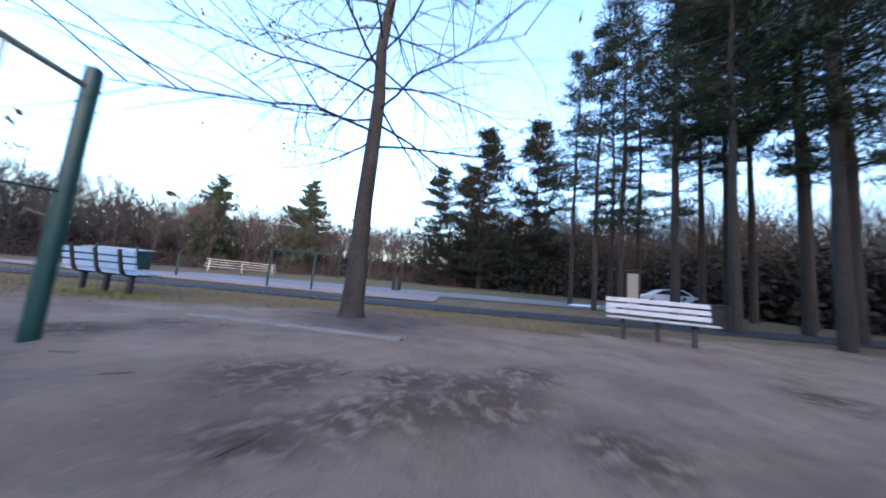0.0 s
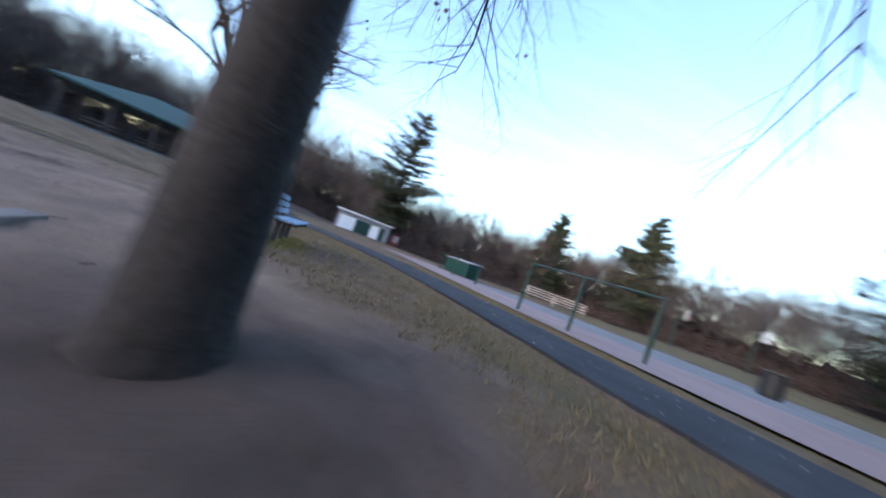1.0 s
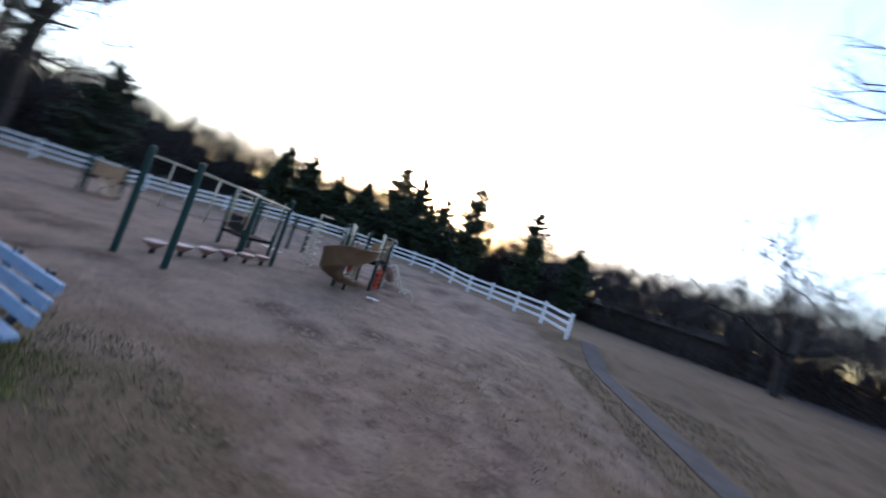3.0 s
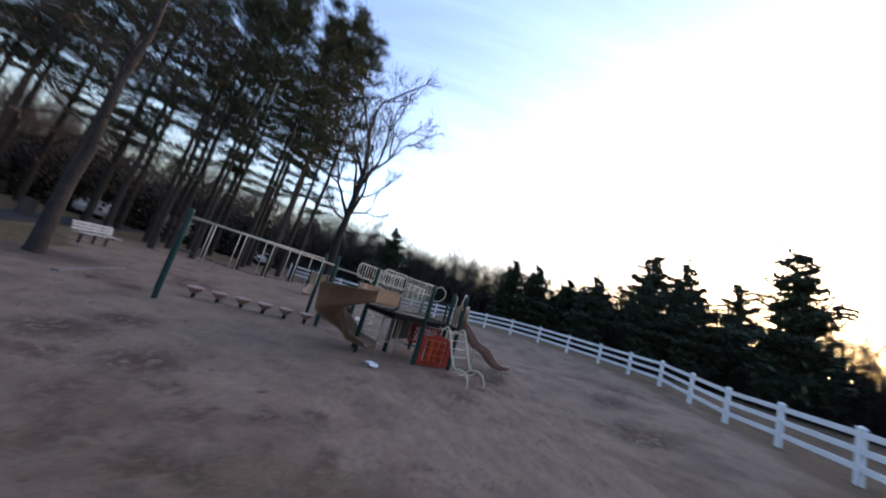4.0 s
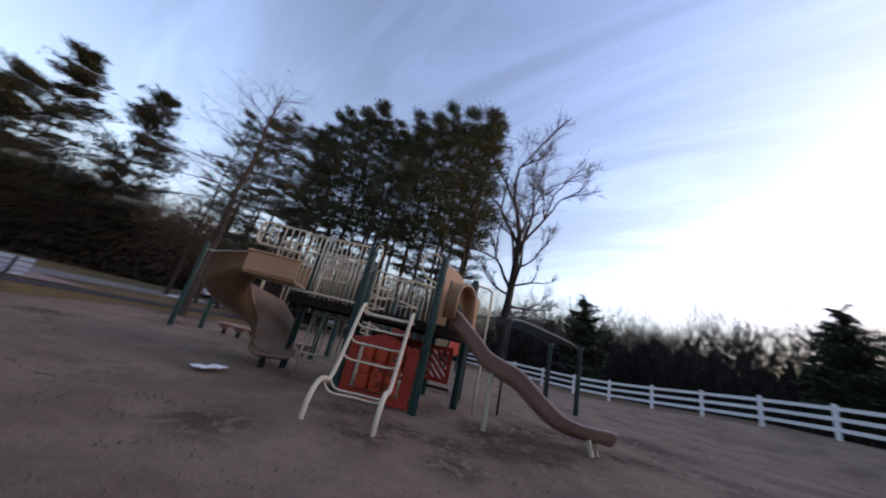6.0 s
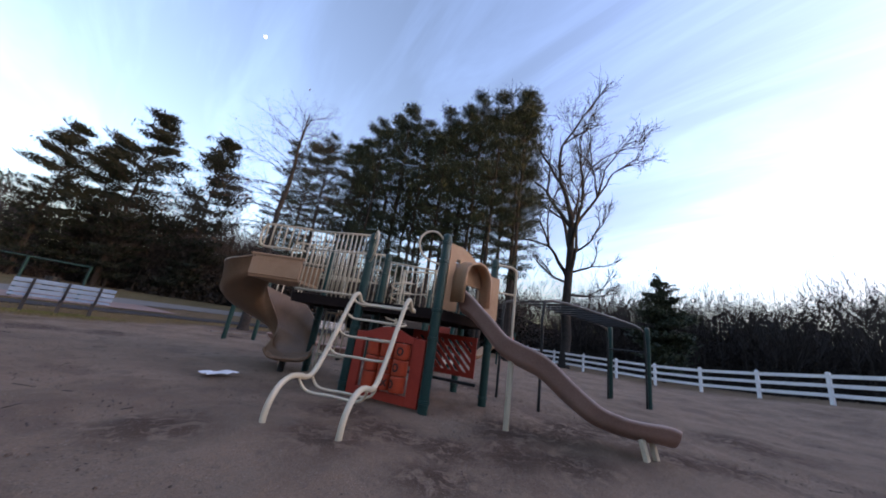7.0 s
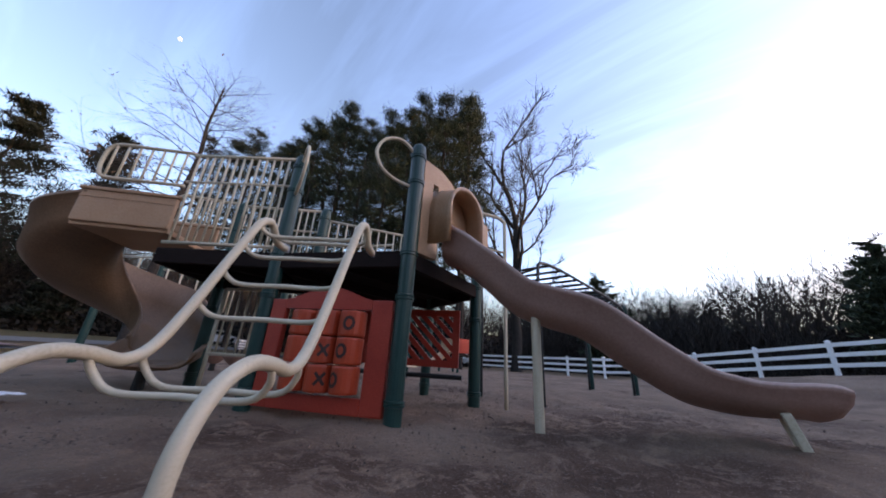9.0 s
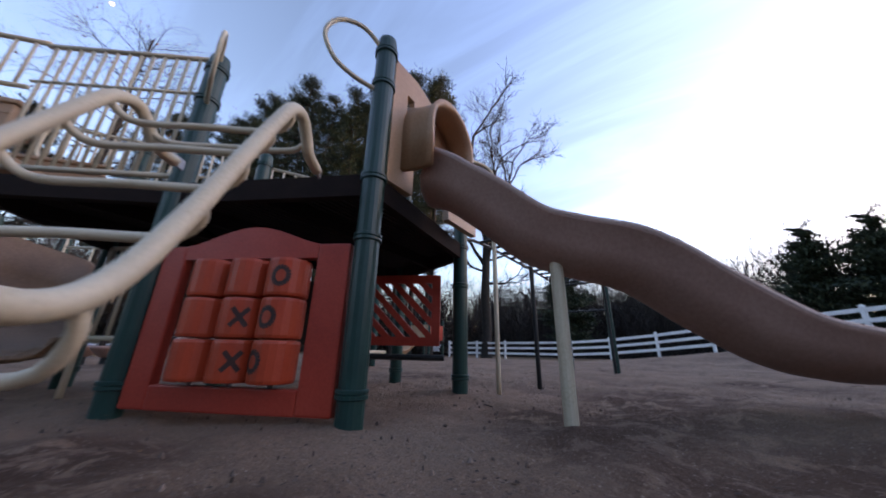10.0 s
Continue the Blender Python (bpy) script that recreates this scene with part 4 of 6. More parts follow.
def build_fence():
    line = [(-6.75, -6.10), (-5.05, -7.70), (-3.05, -8.95), (-0.85, -9.85), (1.10, -10.30), (2.95, -10.70), (5.30, -11.35), (7.70, -11.50), (10.0, -11.15), (12.1, -10.1), (14.0, -8.75), (15.8, -7.15), (17.3, -5.3), (18.5, -3.3), (19.4, -1.1), (20.1, 1.2), (20.7, 3.5), (21.2, 5.9), (21.5, 8.3), (21.6, 10.7), (21.4, 13.1)]
    s = thing("white_fence", *line[0], lie(*line[0]), "white vinyl three-rail fence round the playground", "fence")
    o = Vector((*line[0], lie(*line[0])))
    base = [Vector((x, y, lie(x, y))) - o for x, y in line]
    pm = mesh_of("post", boxes(((0.125, 0.125, 1.30), (0, 0, 0.55), (0, 0, 0), 0.008)), FENCEWHITE)
    cm = bmesh.new()
    box(cm, (0.15, 0.15, 0.03), (0, 0, 1.215), (0, 0, 0), 0.006)
    bmesh.ops.create_cone(cm, cap_ends=True, segments=4, radius1=0.095, radius2=0.004, depth=0.05, matrix=Matrix.Translation((0, 0, 1.255)) @ Matrix.Rotation(math.pi / 4, 4, 'Z'))
    cap = mesh_of("cap", cm, FENCEWHITE)
    for i, p in enumerate(base):
        d = base[min(i + 1, len(base) - 1)] - base[max(i - 1, 0)]
        a = math.degrees(math.atan2(d.y, d.x))
        post = new("post", pm)
        post.parent = s
        post.matrix_local = pose(*p, 0, 0, a)
        c = new("cap", cap)
        c.parent = post
    for p, q in zip(base, base[1:]):
        for z in (0.36, 0.73, 1.09):
            d = q - p
            L = math.hypot(d.x, d.y)
            bm = boxes(((L - 0.11, 0.045, 0.145), (0, 0, 0), (0, 0, 0), 0.006))
            r = part("rail", bm, FENCEWHITE, s)
            r.matrix_local = Matrix.Translation((p + q) / 2 + Vector((0, 0, z))) @ pose(0, 0, 0, 0, -math.degrees(math.atan2(d.z, L)), math.degrees(math.atan2(d.y, d.x)))


build_fence()

# ---- benches ----


def bench(x, y, turn, slat_mat, label, name="park_bench", sag=0.0):
    """Six-foot slatted bench; its front looks along local -y."""
    s = thing(name, x, y, lie(x, y), label, "bench", turn=turn)
    L = 1.83
    for k, (yy, zz, ax) in enumerate(((-0.40, 0.43, 0), (-0.29, 0.425, 0), (-0.18, 0.42, 0), (-0.07, 0.415, 0))):
        part("seat_slat", boxes(((L, 0.082, 0.04), (0, yy, zz), (3, 0, 0), 0.01)), slat_mat, s)
    for zz, yy in ((0.535, 0.045), (0.66, 0.075), (0.785, 0.105)):
        part("back_slat", boxes(((L, 0.04, 0.092), (0, yy - 0.035, zz), (-13, 0, 0), 0.008)), slat_mat, s)
    for xx in (-0.6, 0.0, 0.6):
        bm = bmesh.new()
        prof = [(-0.43, 0.385), (-0.10, 0.375), (-0.01, 0.40), (0.03, 0.47), (0.115, 0.83)]
        for (y0, z0), (y1, z1) in zip(prof, prof[1:]):
            L2 = math.hypot(y1 - y0, z1 - z0)
            box(bm, (0.055, L2 + 0.03, 0.045), (xx, (y0 + y1) / 2, (z0 + z1) / 2), (math.degrees(math.atan2(z1 - z0, y1 - y0)), 0, 0))
        sup = part("support", bm, BENCHIRON, s, "dark steel support")
        part("leg", boxes(((0.075, 0.075, 0.45), (xx, -0.16, 0.15), (0, 0, 0), 0.006)), BENCHIRON, sup)
    return s


bench(-4.71, 9.83, 194, SLATBLUE, "blue-grey slatted bench with dark steel supports beside the sand")
bench(4.8, 15.1, 4, SLATGREY, "weathered grey slatted bench facing the sand")

# ---- trees ----


def twig_tree(rng, height, trunk_r, spread, levels, first=0.3, kids=(9, 6, 4), droop=0.0, leaves=0, lean=0.0, sides=(10, 6, 4, 3)):
    """A bare tree as tapered tubes, limb by limb. Returns wood and leaf bmeshes."""
    wood, limbs, leaf = bmesh.new(), bmesh.new(), bmesh.new()
    trunk = []
    n = 10
    for k in range(n + 1):
        t = k / n
        trunk.append(Vector((lean * t * height + rng.uniform(-1, 1) * 0.012 * height * t, rng.uniform(-1, 1) * 0.012 * height * t, height * t * 0.94)))
    tr = [trunk_r * (1.0 - 0.86 * (k / n) ** 0.9) for k in range(n + 1)]
    tr[0] = trunk_r * 1.30
    tr[1] *= 1.02
    flare = [trunk[0] - Vector((0, 0, 0.15))] + [trunk[0], trunk[0].lerp(trunk[1], 0.2)] + trunk[1:]
    tube(wood, flare, [trunk_r * 1.6, trunk_r * 1.38, trunk_r * 1.08] + tr[1:], sides[0])

    def grow(base, d, length, r, lev):
        pts, p, dd = [base], base.copy(), d.copy()
        m = 5 if lev < 2 else 3
        for k in range(m):
            dd = (dd + Vector((rng.uniform(-1, 1), rng.uniform(-1, 1), rng.uniform(-0.8, 1.0) - droop * (1.2 if lev == 1 else 0.8))) * 0.20).normalized()
            p = p + dd * (length / m)
            pts.append(p.copy())
        tube(limbs, pts, [r * (1 - 0.8 * k / m) for k in range(m + 1)], sides[min(lev, 3)], caps=False)
        if lev < levels:
            c = kids[min(lev, len(kids) - 1)]
            for j in range(c):
                t = 0.25 + 0.75 * (j + rng.random()) / c
                i = min(int(t * m), m - 1)
                q = pts[i].lerp(pts[i + 1], t * m - i)
                ax = (pts[i + 1] - pts[i]).normalized()
                o = Vector((rng.uniform(-1, 1), rng.uniform(-1, 1), rng.uniform(-0.5, 1))).normalized()
                nd = (ax * 0.75 + (o - ax * o.dot(ax)).normalized() * rng.uniform(0.5, 0.9) - Vector((0, 0, droop * 0.35))).normalized()
                grow(q, nd, length * rng.uniform(0.32, 0.55), r * 0.42 * (1 - 0.4 * t), lev + 1)
        elif leaves and rng.random() < leaves:
            for _ in range(rng.randint(2, 5)):
                q = pts[-1] + Vector((rng.uniform(-.12, .12), rng.uniform(-.12, .12), rng.uniform(-.15, .03)))
                a = Vector((rng.uniform(-1, 1), rng.uniform(-1, 1), rng.uniform(-1, 1))).normalized() * 0.042
                b = a.orthogonal().normalized() * 0.027
                leaf.faces.new([leaf.verts.new(q + v) for v in (a, b, -a * 0.9, -b)])

    for k in range(kids[0] + 4):
        t = first + (0.97 - first) * (k + rng.random() * 0.6) / (kids[0] + 4)
        i = min(int(t * n), n - 1)
        q = trunk[i].lerp(trunk[i + 1], t * n - i)
        az = k * 2.4 + rng.uniform(-0.4, 0.4)
        rise_ = 0.30 + 1.0 * (t - first) - droop * 1.1 * (1 - t)
        d = Vector((math.cos(az), math.sin(az), rise_)).normalized()
        grow(q, d, spread * (1.15 - 0.75 * (t - first) / (1 - first)) * rng.uniform(0.8, 1.1), max(0.014, trunk_r * (0.19 - 0.12 * t)), 1)
    return wood, limbs, leaf


def fan_tree(rng, height, trunk_r, fork, leaders, open_, levels=5, twigs=5, lean=(0, 0), low=(), thin=0.008):
    """A bare spreading tree: a short trunk that forks again and again into a fan of limbs and twigs."""
    wood, fine = bmesh.new(), bmesh.new()
    top = Vector((lean[0] * fork * height, lean[1] * fork * height, fork * height))
    pts = [Vector((0, 0, -0.4)), Vector((0, 0, 0.0)), Vector((0, 0, 0.5))] + [top * (k / 5) + Vector((rng.uniform(-1, 1), rng.uniform(-1, 1), 0)) * 0.006 * height for k in range(1, 6)]
    tube(wood, pts, [trunk_r * 1.6, trunk_r * 1.35, trunk_r * 1.1] + [trunk_r * (1.05 - 0.06 * k) for k in range(5)], 12)
    reach = height * (1 - fork)

    def grow(p, d, L, r, lev):
        q, dd, run = p.copy(), d.copy(), [p.copy()]
        m = 4 if lev < 3 else 2
        for k in range(m):
            dd = (dd + Vector((rng.uniform(-1, 1), rng.uniform(-1, 1), rng.uniform(-0.5, 0.9))) * (0.16 + 0.03 * lev)).normalized()
            q = q + dd * (L / m)
            run.append(q.copy())
        tube(wood if lev < 3 else fine, run, [max(thin, r * (1 - 0.38 * k / m)) for k in range(m + 1)], (8, 6, 5, 4, 3, 3, 3)[lev], caps=False)
        if lev >= 2:
            for _ in range(twigs):
                t = rng.uniform(0.15, 1)
                i = min(int(t * m), m - 1)
                o = run[i].lerp(run[i + 1], t * m - i)
                e = (dd * 0.8 + Vector((rng.uniform(-1, 1), rng.uniform(-1, 1), rng.uniform(-0.6, 0.9)))).normalized()
                f = o + e * L * rng.uniform(0.25, 0.6)
                g = f + (e + Vector((rng.uniform(-.6, .6), rng.uniform(-.6, .6), rng.uniform(-.2, .6)))).normalized() * L * 0.3
                tube(fine, [o, f, g], [max(r * 0.35, thin), thin, thin * 0.6], 3, caps=False)
        if lev < levels:
            for _ in range(2 if rng.random() < 0.62 else 3):
                o = Vector((rng.uniform(-1, 1), rng.uniform(-1, 1), rng.uniform(-0.4, 0.8)))
                o = (o - dd * o.dot(dd)).normalized()
                nd = (dd + o * rng.uniform(0.35, 0.75)).normalized()
                grow(q, nd, L * rng.uniform(0.62, 0.86), r * 0.62 * rng.uniform(0.85, 1.05), lev + 1)

    for k in range(leaders):
        az = 2 * math.pi * k / leaders + rng.uniform(-0.4, 0.4)
        up_ = 1.0 if k % 3 else 0.55
        d = Vector((math.cos(az) * open_, math.sin(az) * open_, up_)).normalized()
        grow(pts[-1 - (k % 3)], d, reach * 0.30 * rng.uniform(0.85, 1.15), trunk_r * 0.5, 1)
    grow(pts[-1], Vector((0, 0, 1)), reach * 0.32, trunk_r * 0.7, 1)
    for at_, az, L, lift in low:
        grow(top * at_, Vector((math.cos(az), math.sin(az), lift)).normalized(), L, trunk_r * 0.34, 2)
    return wood, fine


def pine_tree(rng, height, trunk_r, crown_from, width, tufts=7, tiers=17, tuft=0.55, flat_top=False, flat=0.15, inner=0.35, blade=0.038):
    """A pine: straight trunk, whorled limbs and needle tufts."""
    wood, green = bmesh.new(), bmesh.new()
    n = 8
    trunk = [Vector((rng.uniform(-1, 1) * 0.01 * height * k / n, rng.uniform(-1, 1) * 0.01 * height * k / n, height * k / n)) for k in range(n + 1)]
    tube(wood, [trunk[0] - Vector((0, 0, 0.6))] + trunk, [trunk_r * 1.35] + [trunk_r * (1.1 - 1.02 * (k / n)) for k in range(n + 1)], 8)

    def clump(c, r, along):
        for _ in range(18):
            o = Vector((rng.gauss(0, 1), rng.gauss(0, 1), rng.gauss(0, flat))) * r * 0.5
            d = (along * 0.5 + Vector((rng.uniform(-1, 1), rng.uniform(-1, 1), rng.uniform(-0.1, 0.8)))).normalized() * r * rng.uniform(0.5, 0.95)
            s = d.cross(Vector((rng.uniform(-1, 1), rng.uniform(-1, 1), 1))).normalized() * r * blade
            q = c + o
            green.faces.new([green.verts.new(v) for v in (q - d * 0.5, q + s, q + d * 0.6, q - s)])

    for k in range(tiers):
        t = crown_from + (1 - crown_from) * (k + rng.random() * 0.7) / tiers
        z = height * min(t, 0.985)
        u = (t - crown_from) / (1 - crown_from)
        reach = width * ((0.55 + 0.9 * u) if u < 0.4 else (0.91 + 0.1 * (u - 0.4))) if flat_top else width * (0.35 + 1.3 * u if u < 0.3 else 1.0 * (1.05 - u) + 0.12)
        c = trunk[min(int(t * n), n - 1)].lerp(trunk[min(int(t * n) + 1, n)], t * n - int(t * n))
        c = Vector((c.x, c.y, z))
        lim = rng.randint(3, 5)
        for j in range(lim):
            az = rng.uniform(0, 2 * math.pi)
            L = reach * rng.uniform(0.55, 1.15)
            d = Vector((math.cos(az), math.sin(az), rng.uniform(-0.12, 0.25) + 0.35 * u))
            e = c + d * L
            tube(wood, [c, c + d * L * 0.5 + Vector((0, 0, -0.04 * L)), e], [trunk_r * 0.22, trunk_r * 0.14, 0.015], 4, caps=False)
            for i in range(tufts):
                f = inner + (1 - inner) * (i + rng.random()) / tufts
                q = c + d * L * f + Vector((rng.uniform(-1, 1), rng.uniform(-1, 1), rng.uniform(-0.15, 0.3))) * L * 0.15
                clump(q, tuft * rng.uniform(0.7, 1.2) * (1.0 if inner > 0.1 else 1.1 - 0.72 * u), d)
    for _ in range(5):
        clump(trunk[-1] + Vector((rng.uniform(-.3, .3), rng.uniform(-.3, .3), rng.uniform(-0.8, 0.1))), tuft * (0.8 if inner > 0.1 else 0.4), Vector((0, 0, 1)))
    return wood, green


def tree_thing(name, x, y, bms, mats, label, turn=0.0, names=("trunk", "crown"), group=""):
    s = thing(name, x, y, lie(x, y), label, "tree", group, turn)
    for nm, bm, mt in zip(names, bms, mats):
        if len(bm.faces):
            part(nm, bm, mt, s, smooth=(nm == "trunk"))
        else:
            bm.free()
    return s


rng = random.Random(5)
# the young pin oak beside the sand
oak = tree_thing("oak_tree", -0.13, 11.64, twig_tree(random.Random(9), 11.0, 0.185, 3.3, 3, first=0.30, kids=(44, 14, 5), droop=0.42, leaves=0.03, lean=0.0, sides=(16, 7, 4, 3)), (BARK, TWIG, DEADLEAF), "bare oak with drooping twigs and a few brown leaves", names=("trunk", "crown", "dead_leaves"))

# pines behind the playground, in a loose belt
pines = []
for k in range(4):
    w, g = pine_tree(rng, 21.0 + rng.uniform(-1.5, 1.8), 0.165, 0.22 + 0.06 * k, 3.3, tufts=6, tiers=18, tuft=0.56)
    pines.append((w, g))
PINE_LABEL = "tall dark white pine with a bare lower trunk"
belt = []
for row in range(3):
    for k in range(11):
        u = (k + 0.5 * (row % 2) + rng.uniform(-0.25, 0.25)) / 8.6
        belt.append((14.9 - 10.4 * u + row * 3.0 + rng.uniform(-0.6, 0.6), 10.0 + 15.0 * u + row * 2.2 + rng.uniform(-0.6, 0.6)))
masters = []


def belt_scale(x, y):
    """The belt grows taller towards the fence."""
    yaw = math.degrees(math.atan2(-(x + 2.0), y + 2.1)) % 360
    up_ = float(np.interp(yaw, [300, 309, 319, 332, 340, 345, 357], [47, 46, 43, 40.5, 37, 34, 28]))
    return math.hypot(x + 2.0, y + 2.1) ** 0.75 * 22 ** 0.25 * math.tan(radians(up_)) / 21.0 * rng.uniform(0.93, 1.03)


for k, (x, y) in enumerate(belt):
    if k < 4:
        masters.append(tree_thing("pine_tree", x, y, pines[k], (PINEBARK, NEEDLE), PINE_LABEL, rng.uniform(0, 360), group="belt of pines"))
        masters[-1].scale = [belt_scale(x, y)] * 3
    else:
        c = copy_thing(masters[k % 4], pose(x, y, lie(x, y), 0, 0, rng.uniform(0, 360)))
        c.scale = [belt_scale(x, y)] * 3

# tall bare tree at the end of the belt
FAN = ("trunk", "crown")
tree_thing("bare_tree", 21.8, 10.0, fan_tree(random.Random(77), 25.5, 0.36, 0.46, 7, 0.46, 5, 6, (0.02, -0.02), [(0.80, -1.3, 1.9, 0.45), (0.66, -1.1, 1.8, 0.1), (0.58, 2.2, 1.5, 0.2), (0.50, -1.5, 1.5, -0.2)], 0.012), (GREYBARK, TWIG), "tall bare deciduous tree", names=FAN)
tree_thing("bare_tree", -26.9, -7.4, fan_tree(random.Random(12), 25.0, 0.52, 0.36, 8, 0.8, 5, 6, (0, 0), [(0.95, 2.3, 4.2, 0.35), (0.9, -0.9, 4.0, 0.3), (0.85, 1.2, 3.6, 0.4)], 0.011), (GREYBARK, TWIG), "broad bare oak beside the picnic shelter", names=FAN)
tree_thing("bare_tree", -18.8, -24.0, fan_tree(rng, 14.5, 0.28, 0.22, 7, 1.1, 5, 4, (0, 0), (), 0.014), (GREYBARK, TWIG), "small bare tree by the lawn", names=FAN)
tree_thing("bare_tree", 30.3, -22.7, fan_tree(rng, 10.5, 0.26, 0.55, 4, 1.3, 3, 3, (0, 0), (), 0.03), (GREYBARK, TWIG), "gnarled bare tree before the sunset", names=FAN)

# rusty-topped pines to the north
ru = [tree_thing("pine_tree", x, y, pine_tree(rng, h, 0.24, 0.05, 6.6, tufts=9, tiers=26, tuft=0.9, flat=0.25, inner=0.2, blade=0.055), (PINEBARK, NEEDLEWARM), "broad pine with rusty needles", group="rusty pines") for x, y, h in ((-8.8, 43, 20.0), (-2.6, 44, 20.5))]
for x, y, sc in ((-13.6, 41, 0.72), (-11.5, 46, 0.8)):
    c = copy_thing(ru[0], pose(x, y, lie(x, y), 0, 0, 140))
    c.scale = (sc,) * 3
# spruce by the shed
con = tree_thing("spruce_tree", -44.5, 6.7, pine_tree(rng, 19.5, 0.4, 0.12, 7.6, tufts=15, tiers=30, tuft=0.95, inner=0.05, blade=0.06), (PINEBARK, NEEDLEOLIVE), "large spruce beside the shed")
# flat-topped pine behind the shelter
tree_thing("pine_tree", -32.7, -5.6, pine_tree(rng, 18.0, 0.34, 0.30, 3.1, tufts=10, tiers=22, tuft=0.8, flat_top=True, blade=0.06), (PINEBARK, NEEDLE), "round-topped pine behind the picnic shelter")
# pines before the sunset
far_pine = None
for x, y, h in ((27.0, -27.6, 14.0), (24.9, -30.0, 13.6), (13.4, -29.4, 13.4), (5.0, -32.8, 12.2), (34.8, -12.2, 9.6), (33.8, -15.4, 9.7), (32.1, -19.5, 8.8), (21.6, -33.5, 12), (29.5, 5.4, 8.6), (-1.3, -34.1, 9.2), (22.2, -23.6, 9), (26.1, -19.8, 9), (18.7, -26, 8.8), (-40.9, 30.1, 12), (-32.4, 37.6, 13)):
    if far_pine is None:
        far_pine = tree_thing("pine_tree", x, y, pine_tree(rng, h, 0.24, 0.10, 6.0, tufts=10, tiers=26, tuft=1.05, flat=0.4, inner=0.05, blade=0.11), (PINEBARK, NEEDLE), "dark pine against the evening sky", group="far pines")
    else:
        c = copy_thing(far_pine, pose(x, y, lie(x, y), 0, 0, x * 7))
        c.scale = (h / 14 * (0.85 if h > 10.8 else 0.95),) * 2 + (h / 14,)


def woods(name, ring, mat, count, hmin, hmax, label, seed):
    """A far belt of woods as one mass: trunk, limbs, branches and twigs of each tree."""
    r = random.Random(seed)
    V, F = [], []

    def blade(p, q, w, ang):
        s = Vector((math.cos(ang), math.sin(ang), 0)) * w
        b = len(V)
        V.extend((p - s, p + s, q + s * 0.3, q - s * 0.3))
        F.append((b, b + 1, b + 2, b + 3))

    for _ in range(count):
        a0, a1, r0, r1 = ring
        yaw, rad = radians(r.uniform(a0, a1)), r0 + (r1 - r0) * r.random()
        x, y = -math.sin(yaw) * rad, 4 + math.cos(yaw) * rad
        base = Vector((x, y, lie(x, y) - 0.2))
        h = r.uniform(hmin, hmax)
        fork = base + Vector((r.uniform(-.4, .4), r.uniform(-.4, .4), h * r.uniform(0.25, 0.45)))
        for ang in (yaw, yaw + 1.6):
            blade(base, fork, h * 0.008, ang)
        for _k in range(8):
            az = r.uniform(0, 6.28)
            d = Vector((math.cos(az), math.sin(az), r.uniform(0.7, 2.6))).normalized()
            L = (h - (fork.z - base.z)) * r.uniform(0.6, 1.0) * (0.55 + 0.45 * d.z)
            p = base.lerp(fork, r.uniform(0.7, 1.0))
            q = p + d * L
            blade(p, q, 0.0020 * h + 0.006, yaw)
            for _j in range(8):
                e = p.lerp(q, r.uniform(0.25, 1))
                d2 = (d * 0.8 + Vector((r.uniform(-1, 1), r.uniform(-1, 1), r.uniform(-.2, .9)))).normalized()
                f = e + d2 * L * r.uniform(0.2, 0.42)
                blade(e, f, 0.014, yaw + r.uniform(-.5, .5))
                for _i in range(4):
                    g = e.lerp(f, r.uniform(0.2, 1))
                    d3 = (d2 + Vector((r.uniform(-1, 1), r.uniform(-1, 1), r.uniform(-.4, .8)))).normalized()
                    blade(g, g + d3 * r.uniform(0.4, 1.2), 0.013, yaw + r.uniform(-.8, .8))
    return tagged(solid(name, V, F, mat), label, "woods", kind="stuff")


def brush(name, ring, mat, crowns, h, label, seed, per=90, size=0.8, wide_=0.16):
    """A thicket: many ragged crowns, each a loose cloud of small slivers."""
    r = random.Random(seed)
    V, F = [], []
    for _ in range(crowns):
        a0, a1, r0, r1 = ring
        yaw, rad = radians(r.uniform(a0, a1)), r0 + (r1 - r0) * r.random()
        x, y = -math.sin(yaw) * rad, 4 + math.cos(yaw) * rad
        z = lie(x, y) - 0.1
        hh = h * r.uniform(0.45, 1.1) * (0.95 + 0.55 * noise.noise(Vector((yaw * 5.0, 0.0, 3.3))))
        w = hh * r.uniform(0.22, 0.42) + 0.5
        for _k in range(per):
            u = r.random() ** 1.35
            s = w * (0.55 + 0.6 * math.sin(math.pi * min(u * 0.85 + 0.12, 1))) * 0.75
            p = Vector((x + r.gauss(0, 0.5) * s, y + r.gauss(0, 0.5) * s, z + hh * u))
            d = Vector((r.uniform(-1, 1), r.uniform(-1, 1), r.uniform(-0.7, 0.7))).normalized() * size * r.uniform(0.35, 1.0) * (1.15 - 0.75 * u)
            q = d.cross(Vector((r.uniform(-1, 1), r.uniform(-1, 1), 0.4))).normalized() * size * wide_ * (1.15 - 0.75 * u)
            b = len(V)
            V.extend((p - d * 0.5, p + q, p + d * 0.6, p - q))
            F.append((b, b + 1, b + 2, b + 3))
    return tagged(solid(name, V, F, mat), label, "brush", kind="stuff")


